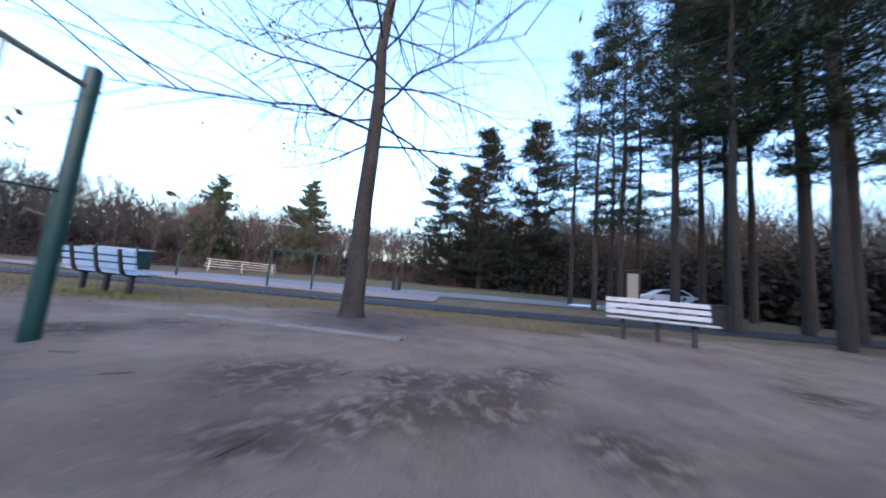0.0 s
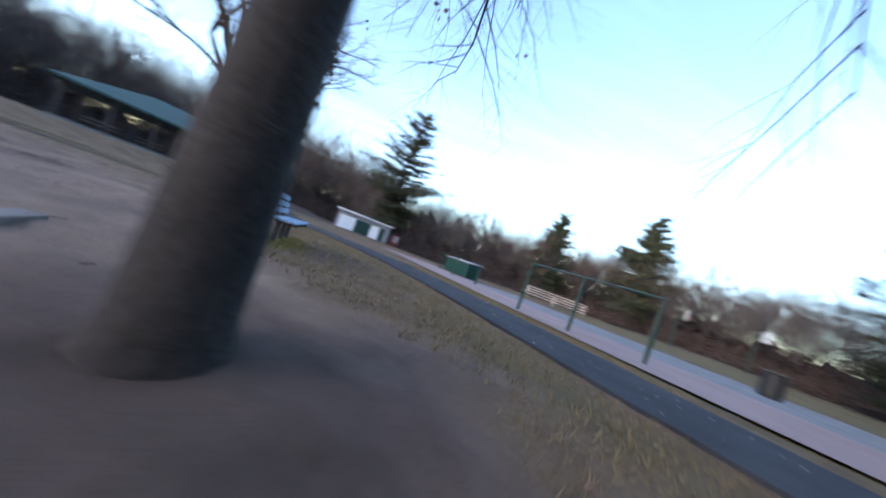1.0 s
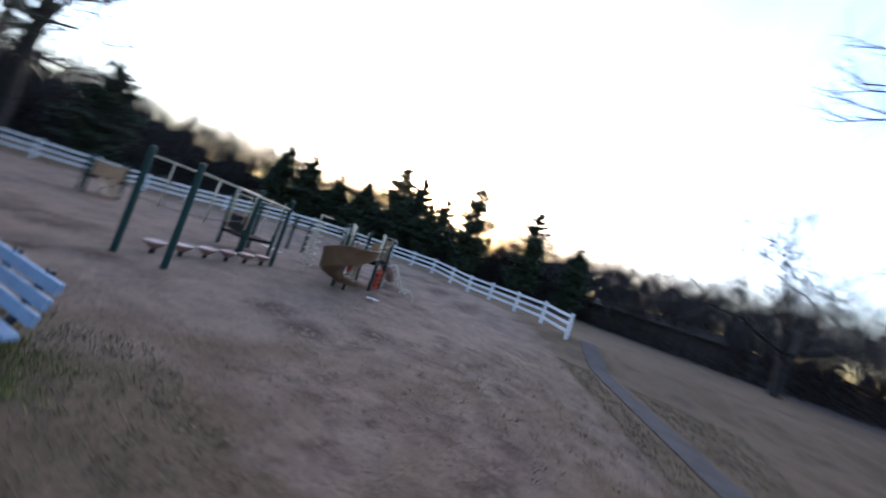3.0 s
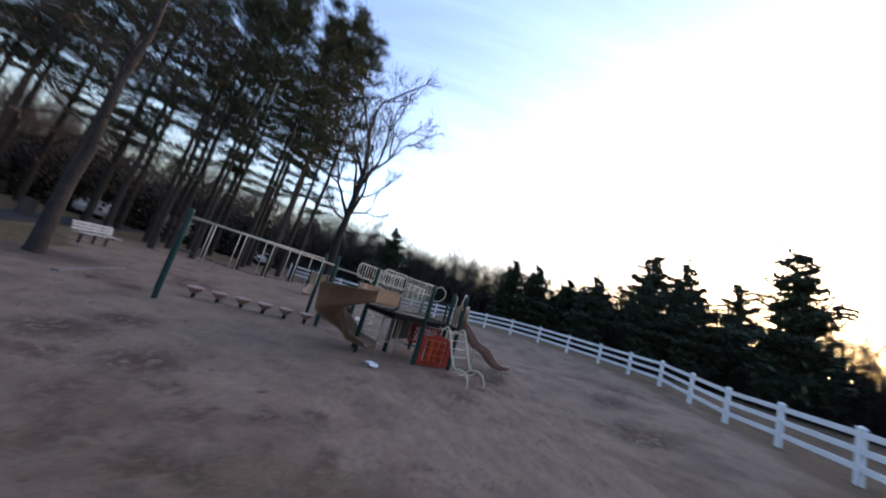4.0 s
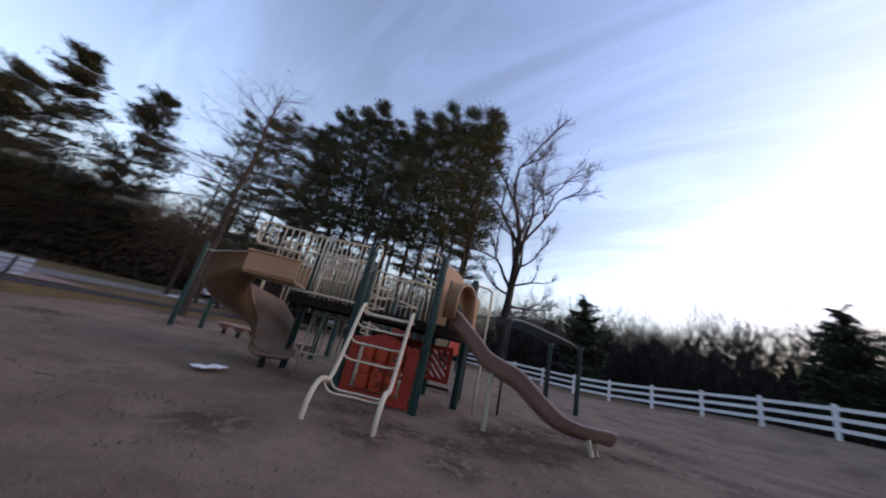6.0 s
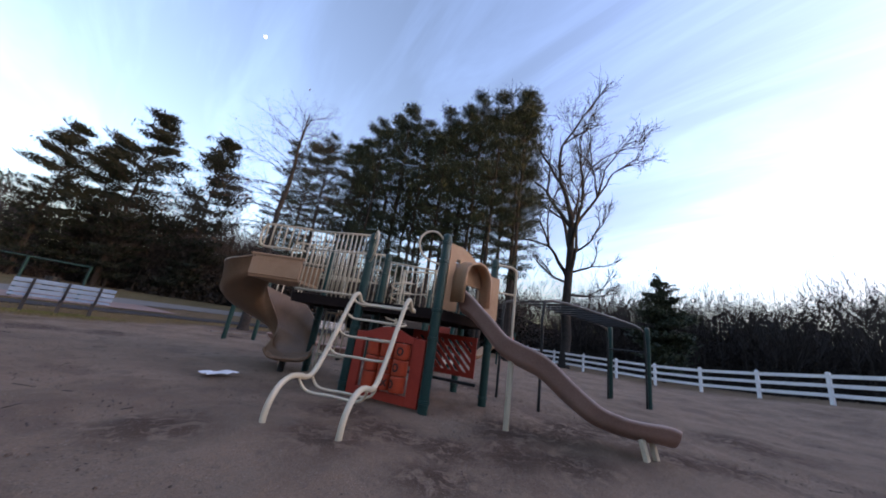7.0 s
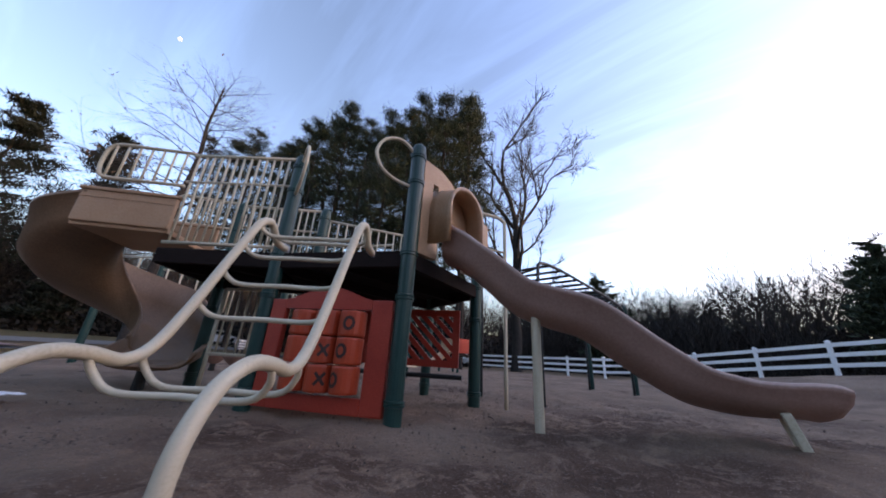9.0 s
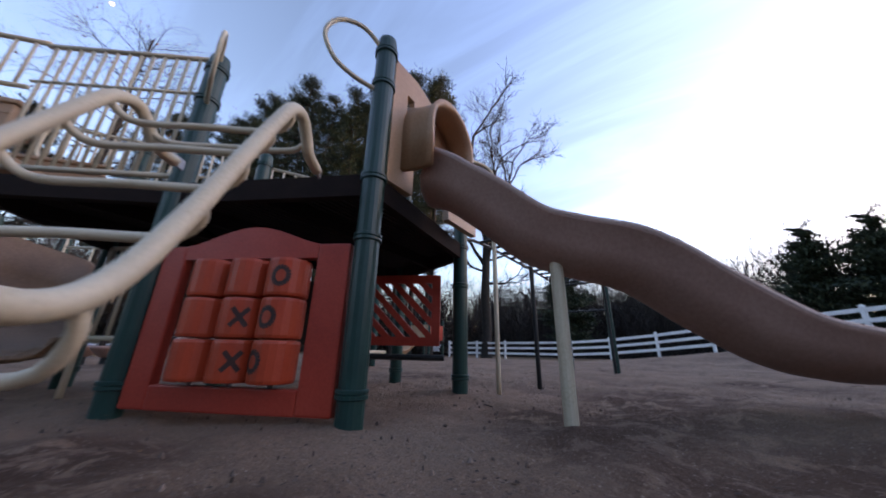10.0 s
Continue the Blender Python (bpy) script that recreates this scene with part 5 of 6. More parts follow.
# darker copy of WOODS, with the shade of the backlit belts in its colour
SHADEDBARE = material("shaded_bare_woods", [(0.022, 0.019, 0.018), (0.036, 0.031, 0.029), (0.055, 0.046, 0.042)], 0.95, 0.15, 2, 0.0, island=0.5)
woods("bare_woods", (10, 92, 44, 68), WOODS, 420, 7, 13, "far belt of bare grey-brown trees", 11)
woods("bare_woods", (92, 150, 54, 76), WOODS, 460, 11, 19, "far belt of bare grey-brown trees", 15)
woods("bare_woods", (-70, 10, 46, 76), SHADEDBARE, 330, 9, 16, "far belt of bare grey-brown trees", 12)
woods("bare_woods", (150, 186, 44, 70), WOODS, 330, 8, 16, "bare woods beyond the lawn", 13)
woods("bare_woods", (184, 292, 40, 56), SHADEDBARE, 480, 7.0, 14.0, "dark bare woods beyond the fence", 14)
woods("bare_woods", (-34, 14, 40, 50), SHADEDBARE, 130, 9, 14, "dark bare trees among the pines", 31)
brush("brush", (10, 92, 42, 60), BRUSH, 480, 3.6, "russet brush along the woods", 21, 130, 0.38, 0.18)
brush("brush", (92, 150, 52, 70), BRUSH, 420, 4.2, "brown brush along the woods", 25, 140, 0.42, 0.16)
brush("brush", (-70, 10, 42, 64), DARKWOODS, 480, 5.6, "brown brush under the trees", 22, 140, 0.45, 0.18)
brush("brush", (150, 186, 44, 62), BRUSH, 300, 4.8, "brown brush along the woods", 23, 140, 0.42, 0.16)
brush("evergreen_brush", (184, 292, 38, 48), DARKWOODS, 420, 4.9, "dark thicket beyond the fence", 26, 170, 0.3, 0.18)
brush("evergreen_brush", (184, 292, 56, 59), DARKWOODS, 420, 6.4, "dark thicket beyond the fence", 38, 110, 1.3, 0.7)
brush("evergreen_brush", (-34, 14, 48, 58), DARKWOODS, 240, 12.5, "dark undergrowth below the rusty pines", 27, 150, 0.5, 0.22)
for ring, hh, seed in (((10, 92, 60, 68), 6.0, 32), ((92, 150, 70, 76), 6.0, 33), ((150, 186, 62, 68), 5.5, 34), ((-70, -34, 62, 68), 6.5, 35)):
    brush("brush", ring, BRUSH, 620, hh, "brown brush deep in the woods", seed, 70, 1.1, 0.5)
brush("evergreen_brush", (184, 292, 53, 57), DARKWOODS, 380, 7.0, "dark thicket beyond the fence", 36, 150, 0.9, 0.5)
brush("evergreen_brush", (-36, 16, 58, 62), DARKWOODS, 170, 7.0, "dark undergrowth below the rusty pines", 37, 120, 1.2, 0.6)
brush("evergreen_brush", (-64, -20, 30, 40), DARKWOODS, 420, 7.5, "dark undergrowth behind the pine belt", 39, 120, 0.6, 0.3)

brush("evergreen_brush", (-40, 6, 40, 48), DARKWOODS, 300, 7.5, "dark undergrowth behind the pine belt", 40, 130, 0.6, 0.3)

# ---- park buildings and furniture far off ----


def build_pavilion():
    a, b = Vector((-21.9, -13.9)), Vector((-29.9, -4.4))
    u = (b - a).normalized()
    L = (b - a).length
    s = thing("picnic_shelter", a.x, a.y, lie(a.x, a.y) + 0.05, "open picnic shelter with a green hipped roof", "shelter", turn=math.degrees(math.atan2(u.y, u.x)))
    D, ez, rz = 8.0, 2.75, 4.5
    bm = bmesh.new()
    o = 0.7
    e = [bm.verts.new(p) for p in ((-o, -o, ez), (L + o, -o, ez), (L + o, D + o, ez), (-o, D + o, ez))]
    r = [bm.verts.new(p) for p in ((4.2, D / 2, rz), (L - 4.2, D / 2, rz))]
    f = [bm.verts.new(v.co - Vector((0, 0, 0.16))) for v in e]
    bm.faces.new((e[0], e[1], r[1], r[0])), bm.faces.new((e[1], e[2], r[1])), bm.faces.new((e[2], e[3], r[0], r[1])), bm.faces.new((e[3], e[0], r[0]))
    for k in range(4):
        bm.faces.new((f[k], f[(k + 1) % 4], e[(k + 1) % 4], e[k]))
    bm.faces.new(f[::-1])
    bmesh.ops.recalc_face_normals(bm, faces=bm.faces)
    part("roof", bm, ROOFGREEN, s, "green metal hipped roof")
    for k in range(6):
        for yy in (0, D):
            part("post", boxes(((0.22, 0.22, ez), (k * L / 5, yy, ez / 2))), DARKWOOD, s)
    part("floor_slab", boxes(((L + 0.6, D + 0.6, 0.2), (L / 2, D / 2, 0.0))), GREYWALK, s)


def picnic_table(x, y, turn):
    s = thing("picnic_table", x, y, lie(x, y) + 0.1, "weathered wooden picnic table under the shelter", "table", "picnic tables", turn)
    part("tabletop", boxes(((1.8, 0.75, 0.05), (0, 0, 0.74))), TIMBER, s)
    for yy in (-0.65, 0.65):
        part("seat", boxes(((1.8, 0.26, 0.05), (0, yy, 0.45))), TIMBER, s)
    for xx in (-0.65, 0.65):
        part("leg_frame", boxes(((0.06, 1.4, 0.08), (xx, 0, 0.40)), ((0.06, 0.1, 0.8), (xx, 0.3, 0.36), (25, 0, 0)), ((0.06, 0.1, 0.8), (xx, -0.3, 0.36), (-25, 0, 0))), DARKWOOD, s)
    return s


def build_shed():
    a, b = Vector((-41.0, 0.9)), Vector((-42.8, 7.9))
    u = (b - a).normalized()
    L = (b - a).length
    s = thing("storage_shed", a.x, a.y, lie(a.x, a.y), "low grey shed with white and dark green doors", "shed", turn=math.degrees(math.atan2(u.y, u.x)))
    h = 2.3 
    part("wall", boxes(((L, 4.0, h + 0.2), (L / 2, 2.05, h / 2))), GREYPAINT, s)
    part("roof", boxes(((L + 0.5, 4.8, 0.16), (L / 2, 2.0, h + 0.28), (3, 0, 0))), WHITEPAINT, s, "pale flat roof")
    for x0, x1, mt, lab in ((0.35, 2.45, WHITEPAINT, "white door"), (2.55, 4.55, GREEN, "dark green door"), (4.65, 5.8, WHITEPAINT, "white door"), (5.9, 6.6, GREEN, "dark green door")):
        part("door", boxes((((x1 - x0), 0.08, 1.75), ((x0 + x1) / 2, 0.03, 0.95))), mt, s, lab)
    v = thing("vending_machine", -42.7, 9.0, lie(-42.7, 9.0), "dark red vending machine with a grey front beside the shed", "machine", turn=110)
    part("cabinet", boxes(((0.95, 0.8, 1.6), (0, 0, 0.8), (0, 0, 0), 0.03)), DARKRED, v)
    part("front_panel", boxes(((0.7, 0.03, 0.9), (0, -0.41, 1.0))), GREYPAINT, v)


def build_long_building():
    s = thing("long_building", -18.3, -44.2, lie(-18.3, -44.2), "long low dark building beyond the lawn", "building", turn=-7)
    part("wall", boxes(((15, 6, 3.0), (7.0, 0, 1.5))), DARKWOOD, s)
    bm = slab(bmesh.new(), [(-0.8, -3.6), (14.8, -3.6), (14.8, 3.6), (-0.8, 3.6)], 3.0, 3.2)
    r = [bm.verts.new(p) for p in ((-0.8, 0, 4.4), (14.8, 0, 4.4))]
    c = [bm.verts.new(p) for p in ((-0.8, -3.6, 3.2), (14.8, -3.6, 3.2), (14.8, 3.6, 3.2), (-0.8, 3.6, 3.2))]
    bm.faces.new((c[0], c[1], r[1], r[0])), bm.faces.new((c[2], c[3], r[0], r[1])), bm.faces.new((c[1], c[2], r[1])), bm.faces.new((c[3], c[0], r[0]))
    part("roof", bm, DARKWOOD, s)


def build_court_things():
    # tall green frame with a top bar beside the court
    pts = [(-5.7, 18.2), (-7.3, 17.1), (-8.8, 16.1)]
    s = thing("court_frame", *pts[0], lie(*pts[0]), "green steel pipe frame along the court", "frame")
    z0 = lie(*pts[0])
    base = [Vector((x - pts[0][0], y - pts[0][1], lie(x, y) - z0)) for x, y in pts]
    for p in base:
        part("post", tubes([[p - Vector((0, 0, 0.2)), p + Vector((0, 0, 1.65))]], 0.05, 10), GREEN, s)
    for p, q in zip(base, base[1:]):
        part("top_bar", tubes([[p + Vector((0, 0, 1.62)), q + Vector((0, 0, 1.62))]], 0.026, 8), GREEN, s)
    for k, (x, y) in enumerate(((-15.9, 16.0), (-17.6, 14.9), (-20.7, 14.3))):
        g = thing("green_post", x, y, lie(x, y), "short green steel post beside the court", "post", "court posts")
        part("post_pipe", tubes([[(0, 0, -0.2), (0, 0, 1.25)]], 0.055, 10), GREEN, g)
        part("post_cap", lathe(bmesh.new(), [(0.06, 1.25), (0.05, 1.28), (0.01, 1.3)], 10), GREEN, g)
    for x, y, turn in ((-22.0, 34.5, 132), (-18.6, 37.5, 142)):
        h = thing("basketball_hoop", x, y, lie(x, y), "basketball hoop with a white backboard", "hoop", "basketball hoops", turn)
        part("pole", tubes([[(0, 0.6, -0.2), (0, 0.6, 2.5), (0, 0.2, 2.8)]], 0.06, 8), GREEN, h)
        part("backboard", slab(bmesh.new(), [(-0.6, 0.1), (0.6, 0.1), (0.6, 0.15), (-0.6, 0.15)], 2.45, 3.2), WHITEPAINT, h)
        part("ring", tubes([[(0.22 * math.cos(a), -0.15 + 0.22 * math.sin(a), 2.62) for a in np.linspace(0, 2 * math.pi, 15)]], 0.012, 5), REDPANEL, h)
    bl = thing("bleachers", -24.8, 24.8, lie(-24.8, 24.8), "small aluminium bleachers beyond the court", "bleachers", turn=60)
    for k in range(4):
        part("bench_plank", boxes(((5.5, 0.28, 0.05), (0, 0.6 * k, 0.42 + 0.22 * k))), STEEL, bl)
    for xx in (-2.5, 0, 2.5):
        part("frame", boxes(((0.06, 2.2, 0.06), (xx, 0.9, 0.6), (20, 0, 0)), ((0.06, 0.06, 1.0), (xx, 1.8, 0.5)), ((0.06, 0.06, 0.5), (xx, 0.1, 0.2))), STEEL, bl)
    dp = thing("equipment_bin", -23.9, 16.3, lie(-23.9, 16.3), "dark green equipment bin with a pale lid", "bin", turn=30)
    part("body", boxes(((3.0, 1.3, 1.15), (0, 0, 0.6), (0, 0, 0), 0.03)), GREEN, dp)
    part("lid", boxes(((3.2, 1.5, 0.08), (0, 0, 1.22), (5, 0, 0), 0.02)), GREYPAINT, dp)
    tb = thing("litter_bin", -7.8, 24.3, lie(-7.8, 24.3), "dark round litter bin on the lot", "bin")
    part("drum", lathe(bmesh.new(), [(0.27, 0), (0.30, 0.1), (0.30, 0.75), (0.31, 0.8), (0.26, 0.82)], 14), BLACKPIPE, tb)
    part("rim", lathe(bmesh.new(), [(0.315, 0.78), (0.33, 0.80), (0.33, 0.84), (0.30, 0.85)], 14), BLACKPIPE, tb)


def build_kiosk():
    s = thing("notice_board", 5.4, 25.3, lie(5.4, 25.3), "tall tan notice board on dark posts", "sign", turn=-4)
    part("board", boxes(((0.46, 0.06, 1.5), (0, 0, 1.25), (0, 0, 0), 0.01)), material("bare_plywood", [(0.30, 0.25, 0.19), (0.40, 0.34, 0.27)], 0.8, 3, 40, 0.15), s)
    for x in (-0.27, 0.27):
        part("post", boxes(((0.07, 0.07, 2.2), (x, 0.02, 1.05))), DARKWOOD, s)
    part("cap_board", boxes(((0.8, 0.2, 0.06), (0, 0, 2.18))), DARKWOOD, s)


CARPAINTS = {"silver": [(0.42, 0.44, 0.47), (0.50, 0.52, 0.55)], "white": [(0.70, 0.72, 0.75), (0.78, 0.80, 0.82)], "dark": [(0.03, 0.035, 0.05), (0.05, 0.055, 0.07)], "blue": [(0.10, 0.16, 0.26), (0.14, 0.21, 0.33)]}
GLASSDARK = material("dark_car_glass", [(0.015, 0.017, 0.02), (0.03, 0.033, 0.037)], 0.08, 2, 20, 0.0)


def car(x, y, turn, paint, kind="car"):
    s = thing("parked_" + kind, x, y, lie(x, y), f"{paint} {kind} parked beyond the pines", kind, "parked vehicles", turn)
    mt = material(paint + "_car_paint", CARPAINTS[paint], 0.25, 1, 40, 0.0)
    if kind == "car":
        side = [(-2.15, 0.35), (-2.2, 0.75), (-1.9, 0.95), (-1.35, 1.0), (-0.65, 1.42), (0.75, 1.45), (1.5, 1.02), (2.1, 0.92), (2.2, 0.6), (2.15, 0.35)]
        win = [(-1.15, 1.03), (-0.6, 1.37), (0.7, 1.39), (1.25, 1.04)]
        w = 0.86
    else:
        side = [(-2.6, 0.4), (-2.65, 1.0), (-2.6, 2.0), (-2.4, 2.1), (1.4, 2.1), (1.9, 1.5), (2.5, 1.25), (2.6, 0.8), (2.55, 0.4)]
        win = [(0.4, 1.45), (0.4, 1.95), (1.35, 1.95), (1.75, 1.48)]
        w = 0.98
    bm = bmesh.new()
    lo = [bm.verts.new((a, -w, b)) for a, b in side]
    hi = [bm.verts.new((a, w, b)) for a, b in side]
    bm.faces.new(lo), bm.faces.new(hi[::-1])
    for k in range(len(side)):
        j = (k + 1) % len(side)
        bm.faces.new((lo[k], hi[k], hi[j], lo[j]))
    bmesh.ops.recalc_face_normals(bm, faces=bm.faces)
    bmesh.ops.bevel(bm, geom=list(bm.edges), offset=0.05, segments=2, affect='EDGES')
    body = part("body", bm, mt, s)
    for sg in (-1, 1):
        g = bmesh.new()
        f = [g.verts.new((a, sg * (w + 0.004), b)) for a, b in win] + [g.verts.new((a, sg * (w - 0.03), b)) for a, b in win]
        g.faces.new(f[:4]), g.faces.new(f[4:])
        for k in range(4):
            g.faces.new((f[k], f[(k + 1) % 4], f[4 + (k + 1) % 4], f[4 + k]))
        part("side_window", g, GLASSDARK, body)
        for xx in (-1.35, 1.35):
            wb = bmesh.new()
            bmesh.ops.create_cone(wb, cap_ends=True, segments=18, radius1=0.33, radius2=0.33, depth=0.22, matrix=pose(xx, sg * (w - 0.08), 0.33, 90, 0, 0))
            wh = part("wheel", wb, RUBBER, s)
            rb = bmesh.new()
            bmesh.ops.create_cone(rb, cap_ends=True, segments=14, radius1=0.2, radius2=0.2, depth=0.24, matrix=pose(xx, sg * (w - 0.08), 0.33, 90, 0, 0))
            part("rim", rb, STEEL, wh)
    return s


def build_moon():
    m = bpy.data.materials.new("moonlit_disc")
    m.use_nodes = True
    b = m.node_tree.nodes["Principled BSDF"]
    b.inputs["Base Color"].default_value = (0.5, 0.5, 0.5, 1)
    b.inputs["Emission Color"].default_value = (1, 0.98, 0.95, 1)
    b.inputs["Emission Strength"].default_value = 3.0
    az, el, d = radians(0.9), radians(39.0), 1800
    bm = bmesh.new()
    bmesh.ops.create_icosphere(bm, subdivisions=3, radius=6.5)
    ob = part("moon", bm, m, None, smooth=True)
    ob.matrix_world = pose(-math.sin(az) * math.cos(el) * d, math.cos(az) * math.cos(el) * d, math.sin(el) * d)
    tagged(ob, "pale waxing moon in the evening sky", "moon", kind="structure")


build_pavilion()
for k in range(4):
    q = Vector((-21.9, -13.9)) + Vector((-0.644, 0.765)) * (2.0 + 3.0 * k) + Vector((-0.765, -0.644)) * (2.2 + 1.8 * (k % 2))
    picnic_table(q.x, q.y, 130)
build_shed()
build_long_building()
build_court_things()
build_kiosk()
car(18.6, 28.6, 35, "silver")
car(24.5, 26.0, 30, "white", "van")
car(27.0, 22.4, 25, "blue")
car(28.0, 19.2, 25, "white")
car(14.5, 36.0, 20, "dark")
car(9.0, 37.5, 10, "white")
build_moon()

# ---- small things on the ground ----


def patch(name, x, y, rx, ry, turn, h, mat, label, category, seed):
    r = random.Random(seed)
    bm = bmesh.new()
    n = 22
    c, s_ = math.cos(radians(turn)), math.sin(radians(turn))
    rings = []
    for q, zz in ((1.0, -0.02), (0.88, h * 0.6), (0.5, h), ):
        ring = []
        for k in range(n):
            a = 2 * math.pi * k / n
            w = q * (1 + 0.22 * noise.noise(Vector((math.cos(a) * 1.7, math.sin(a) * 1.7, seed))))
            u, v = rx * w * math.cos(a), ry * w * math.sin(a)
            px, py = x + u * c - v * s_, y + u * s_ + v * c
            ring.append(bm.verts.new((px, py, lie(px, py) + zz + 0.004 * r.random())))
        rings.append(ring)
    for a, b in zip(rings, rings[1:]):
        for k in range(n):
            bm.faces.new((a[k], a[(k + 1) % n], b[(k + 1) % n], b[k]))
    bm.faces.new(rings[-1])
    ob = part(name, bm, mat, None, smooth=True)
    return tagged(ob, label, category)


patch("snow_patch", 3.2, 28.0, 1.2, 0.32, 40, 0.10, SNOW, "thin leftover snow patch on the lawn", "snow", 3)
patch("snow_patch", 4.9, 29.6, 0.9, 0.3, 35, 0.08, SNOW, "thin leftover snow patch on the lawn", "snow", 5)


def build_litter():
    bm = bmesh.new()
    n = 9
    g = [[bm.verts.new((-0.22 + 0.44 * i / n, -0.11 + 0.22 * j / n + 0.03 * math.sin(i), 0.02 + 0.03 * abs(noise.noise(Vector((i * 0.9, j * 0.8, 2)))))) for j in range(n + 1)] for i in range(n + 1)]
    for i in range(n):
        for j in range(n):
            bm.faces.new((g[i][j], g[i + 1][j], g[i + 1][j + 1], g[i][j + 1]))
    ob = part("paper_litter", bm, PAPER)
    ob.matrix_world = pose(-1.82, 2.10, 0.01, 0, 0, 25)
    tagged(ob, "crumpled white paper lying on the sand", "litter")


build_litter()


def build_timber():
    a, b = Vector((-1.3, 9.8)), Vector((3.0, 11.23))
    d = (b - a).normalized()
    s = thing("edging_timber", a.x, a.y, 0, "half-buried weathered edging timbers in the sand", "edging", turn=math.degrees(math.atan2(d.y, d.x)))
    x = 0.0
    for L in (1.5, 1.45):
        part("timber", boxes(((L, 0.15, 0.16), (x + L / 2, 0.01 * L, -0.045), (0.8, 0.3, 0.2), 0.012)), TIMBER, s)
        x += L + 0.006


build_timber()


def scatter(name, count, region, make, mat, label, category, seed):
    """Many small pieces joined into one mass."""
    r = random.Random(seed)
    bm_v, bm_f = [], []
    for _ in range(count):
        x, y = region(r)
        v, f = make(r, Vector((x, y, lie(x, y))))
        b = len(bm_v)
        bm_v.extend(v)
        bm_f.extend([tuple(b + i for i in q) for q in f])
    return tagged(solid(name, bm_v, bm_f, mat), label, category, kind="stuff")


def leaf_piece(r, p):
    a = r.uniform(0, 6.28)
    s = r.uniform(0.014, 0.034)
    u = Vector((math.cos(a), math.sin(a), r.uniform(-.3, .3))) * s
    w = Vector((-math.sin(a), math.cos(a), r.uniform(-.3, .3))) * s * 0.6
    p = p + Vector((0, 0, 0.02))
    return [p - u, p + w, p + u + Vector((0, 0, 0.012)), p - w], [(0, 1, 2, 3)]


def chip_piece(r, p):
    a = r.uniform(0, 6.28)
    s = r.uniform(0.004, 0.012)
    u = Vector((math.cos(a), math.sin(a), r.uniform(-.2, .2))) * s
    w = Vector((-math.sin(a), math.cos(a), r.uniform(-.2, .2))) * s * 0.6
    p = p + Vector((0, 0, 0.012))
    return [p - u, p + w, p + u, p - w], [(0, 1, 2, 3)]


def stick_piece(r, p):
    a, L = r.uniform(0, 6.28), r.uniform(0.04, 0.16)
    u = Vector((math.cos(a), math.sin(a), r.uniform(-.05, .12))) * L
    w = Vector((-math.sin(a), math.cos(a), 0)) * 0.003
    h = Vector((0, 0, 0.005))
    p = p + Vector((0, 0, 0.012))
    return [p - w, p + w, p + u + w, p + u - w, p + h, p + u + h], [(0, 1, 5, 4)[:4], (1, 2, 5, 4), (3, 0, 4, 5)]


def blade_tuft(r, p):
    V, F = [], []
    for _ in range(5):
        a = r.uniform(0, 6.28)
        u = Vector((math.cos(a), math.sin(a), 0)) * 0.006
        t = Vector((r.uniform(-.05, .05), r.uniform(-.05, .05), r.uniform(0.03, 0.085)))
        q = p + Vector((r.uniform(-.06, .06), r.uniform(-.06, .06), -0.005))
        b = len(V)
        V += [q - u, q + u, q + t]
        F.append((b, b + 1, b + 2))
    return V, F


DRYGRASS = material("dry_grass_blades", [(0.12, 0.09, 0.045), (0.21, 0.15, 0.08), (0.16, 0.125, 0.06)], 0.85, 1, 10, 0.0, island=0.7)


def lawn_spot(r):
    while True:
        x, y = r.uniform(-12.5, 5), r.uniform(-3, 17)
        p = np.array([x, y])
        if band(p, PATH_LINE) < 1.2 or band(p, SIDE_LINE) < 0.55:
            continue
        if inside(p, SAND_EDGE) or (inside(p, WEST) and r.random() < 0.9):
            continue
        return x, y


WEST = [(-5.0, 8.6), (-8.6, 8.4), (-10.6, 5.0), (-8.6, 0.6), (-6.4, -4.6), (-6.0, -4.6), (-5.0, 2.0)]


def west_spot(r):
    """The trodden strip between the sand and the narrow path."""
    while True:
        x, y = r.uniform(-10.5, -2.5), r.uniform(-4, 9.5)
        p = np.array([x, y])
        if (inside(p, WEST) or inside(p, SAND_EDGE)) and band(p, SIDE_LINE) > 0.45:
            return x, y


def south_spot(r):
    while True:
        x, y = r.uniform(-5.5, 8), r.uniform(-9.5, -2.6)
        if inside(np.array([x, y]), SAND_EDGE):
            return x, y


def clod_piece(r, p):
    """A low crumbled lump of dark soil."""
    n, s, a0, k = 6, r.uniform(0.004, 0.012), r.uniform(0, 6.28), r.uniform(0.3, 0.8)
    c, sn = math.cos(a0), math.sin(a0)
    V = []
    for q, zz in ((1.0, -0.01), (0.5, s * 0.2)):
        for i in range(n):
            a = 6.283 * i / n
            w = q * r.uniform(0.7, 1.2) * s
            u, v = w * math.cos(a), w * k * math.sin(a)
            V.append(p + Vector((u * c - v * sn, u * sn + v * c, zz + 0.008)))
    F = [(i, (i + 1) % n, n + (i + 1) % n, n + i) for i in range(n)] + [tuple(range(n, 2 * n))]
    return V, F


def near_spot(r):
    return r.uniform(-3.2, 3.5), r.uniform(-4.0, 2.0)


def sand_spot(r):
    while True:
        x, y = r.uniform(-6, 9), r.uniform(-9, 13)
        if inside(np.array([x, y]), SAND_EDGE):
            return x, y


MOSSGRASS = material("green_grass_blades", [(0.08, 0.085, 0.02), (0.15, 0.16, 0.04), (0.20, 0.18, 0.06)], 0.85, 1, 10, 0.0, island=0.7)


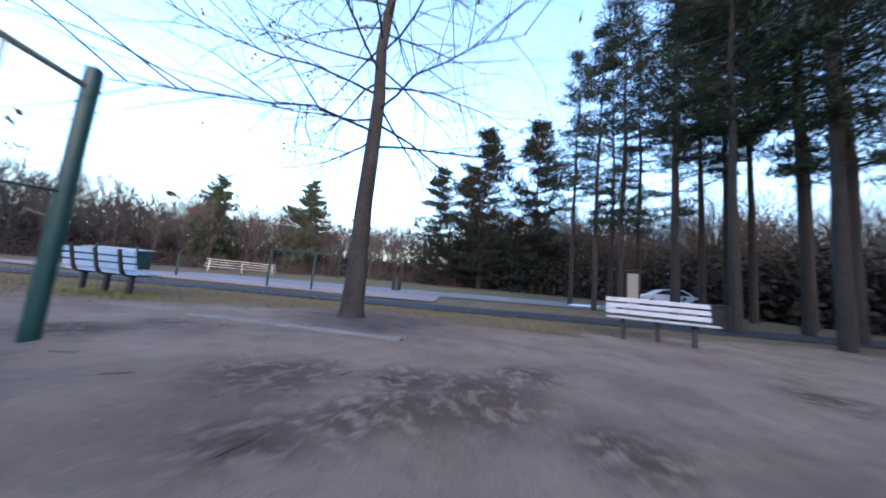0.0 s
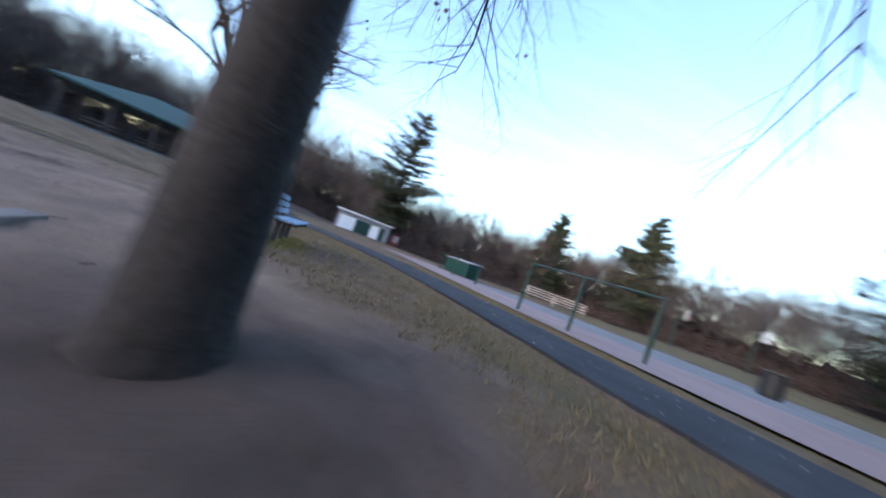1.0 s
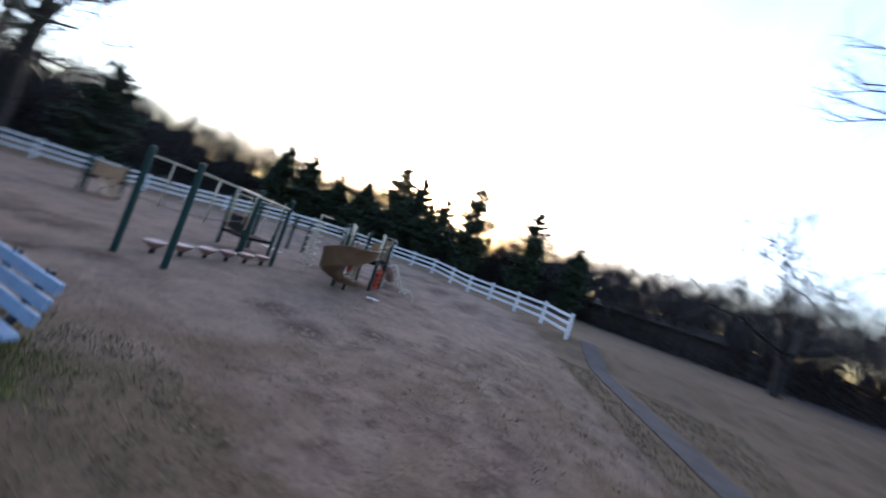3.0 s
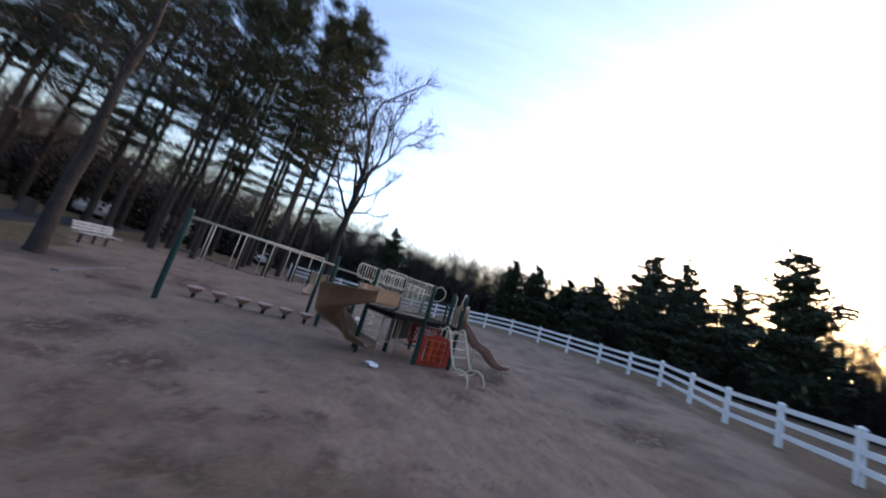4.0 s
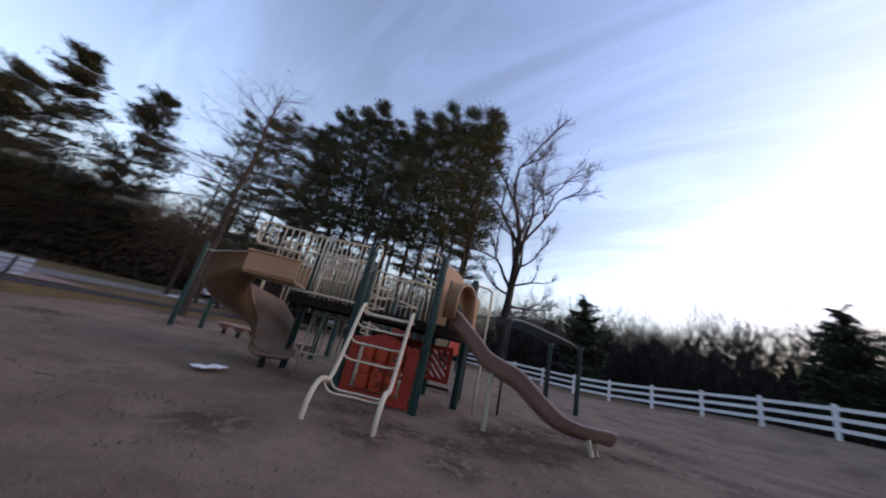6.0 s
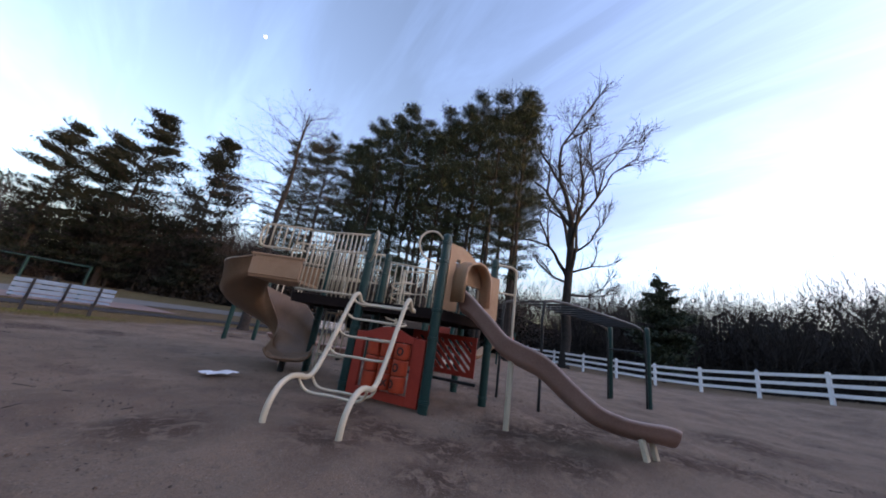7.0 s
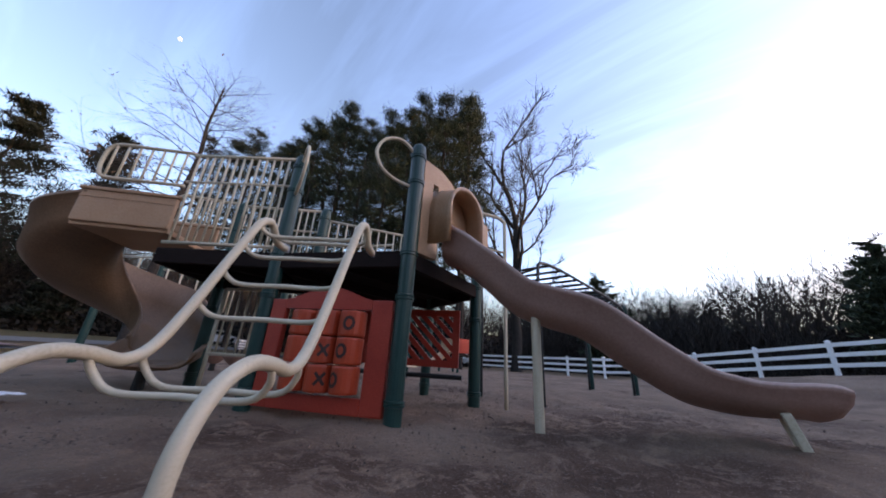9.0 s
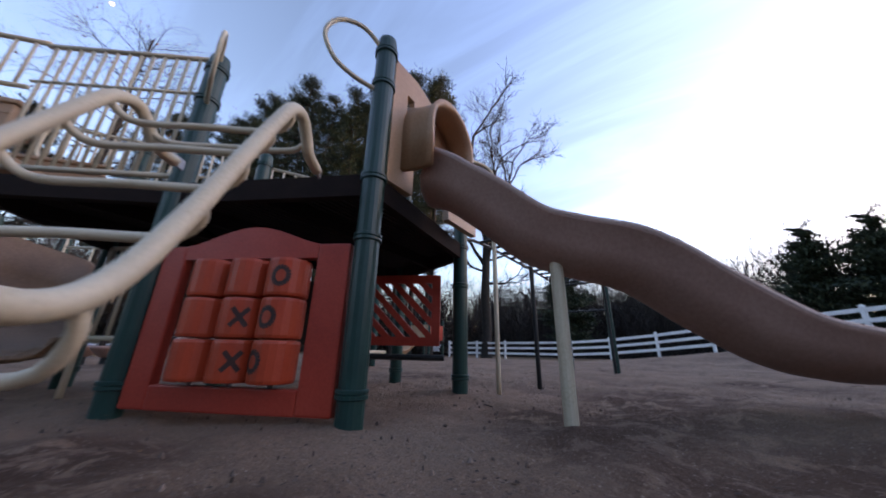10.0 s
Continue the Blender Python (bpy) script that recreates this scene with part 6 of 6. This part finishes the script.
def bench_spot(r):
    u, v = r.gauss(0, 0.55), r.gauss(0, 0.2)
    return -4.75 + u * 0.97 - v * 0.24, 9.95 + u * 0.24 + v * 0.97


scatter("grass_tufts", 1100, bench_spot, blade_tuft, MOSSGRASS, "yellow-green grass round the bench legs", "grass", 46)
SOIL = material("dark_crumbled_soil", [(0.10, 0.072, 0.058), (0.15, 0.112, 0.09), (0.20, 0.152, 0.126)], 0.95, 4, 60, 0.3, island=0.6, spec=0.1)
scatter("soil_clods", 5500, west_spot, clod_piece, SOIL, "crumbled dark soil clods in the trodden sand", "soil", 51)
scatter("soil_clods", 1800, near_spot, clod_piece, SOIL, "crumbled dark soil clods in the trodden sand", "soil", 53)
scatter("grass_tufts", 9000, lawn_spot, blade_tuft, DRYGRASS, "short dry winter grass blades", "grass", 41)
scatter("fallen_leaves", 2600, lawn_spot, leaf_piece, DEADLEAF, "scattered dead brown leaves", "leaves", 42)
scatter("fallen_leaves", 1800, sand_spot, chip_piece, DEADLEAF, "dead leaves on the sand", "leaves", 43)
scatter("twigs", 300, sand_spot, stick_piece, TWIG, "small fallen twigs on the sand", "twigs", 44)
scatter("sand_debris", 2200, near_spot, chip_piece, DEADLEAF, "bark chips and leaf bits trodden into the sand", "debris", 45)


def path_spot(r):
    while True:
        x, y = r.uniform(-14, 4), r.uniform(6, 22)
        if band(np.array([x, y]), PATH_LINE) < 0.95:
            return x, y


def fleck_piece(r, p):
    v, f = leaf_piece(r, p + Vector((0, 0, 0.035)))
    return v, f


scatter("fallen_leaves", 130, path_spot, fleck_piece, material("pale_dry_leaf", [(0.25, 0.22, 0.19), (0.42, 0.39, 0.36)], 0.8, 3, 30, 0.0, island=0.5), "pale dry leaves lying on the path", "leaves", 61)
CHIPSPOTS = ((0.9, -1.3, 0.45), (1.4, -1.7, 0.4), (0.3, -2.7, 0.5), (-0.9, -0.5, 0.4), (-1.3, -1.0, 0.35), (-0.3, -1.2, 0.4), (1.9, -0.8, 0.5), (-1.7, 0.6, 0.4), (0.6, -3.4, 0.5), (-2.2, -0.4, 0.3))


def chip_spot(r):
    x, y, w = r.choice(CHIPSPOTS)
    return x + r.gauss(0, w), y + r.gauss(0, w * 0.6)


scatter("sand_debris", 5200, chip_spot, chip_piece, material("trodden_bark", [(0.035, 0.022, 0.016), (0.07, 0.046, 0.034), (0.13, 0.09, 0.066)], 0.95, 3, 30, 0.0, island=0.6), "dark bark and leaf mould gathered in hollows of the sand", "debris", 62)
bn = thing("litter_bin", 7.5, 20.9, lie(7.5, 20.9), "dark brown litter bin beside the path", "bin")
part("drum", lathe(bmesh.new(), [(0.26, 0), (0.29, 0.08), (0.30, 0.8), (0.27, 0.84)], 14), DARKWOOD, bn)
part("rim", lathe(bmesh.new(), [(0.31, 0.78), (0.33, 0.80), (0.33, 0.85), (0.29, 0.86)], 14), DARKWOOD, bn)
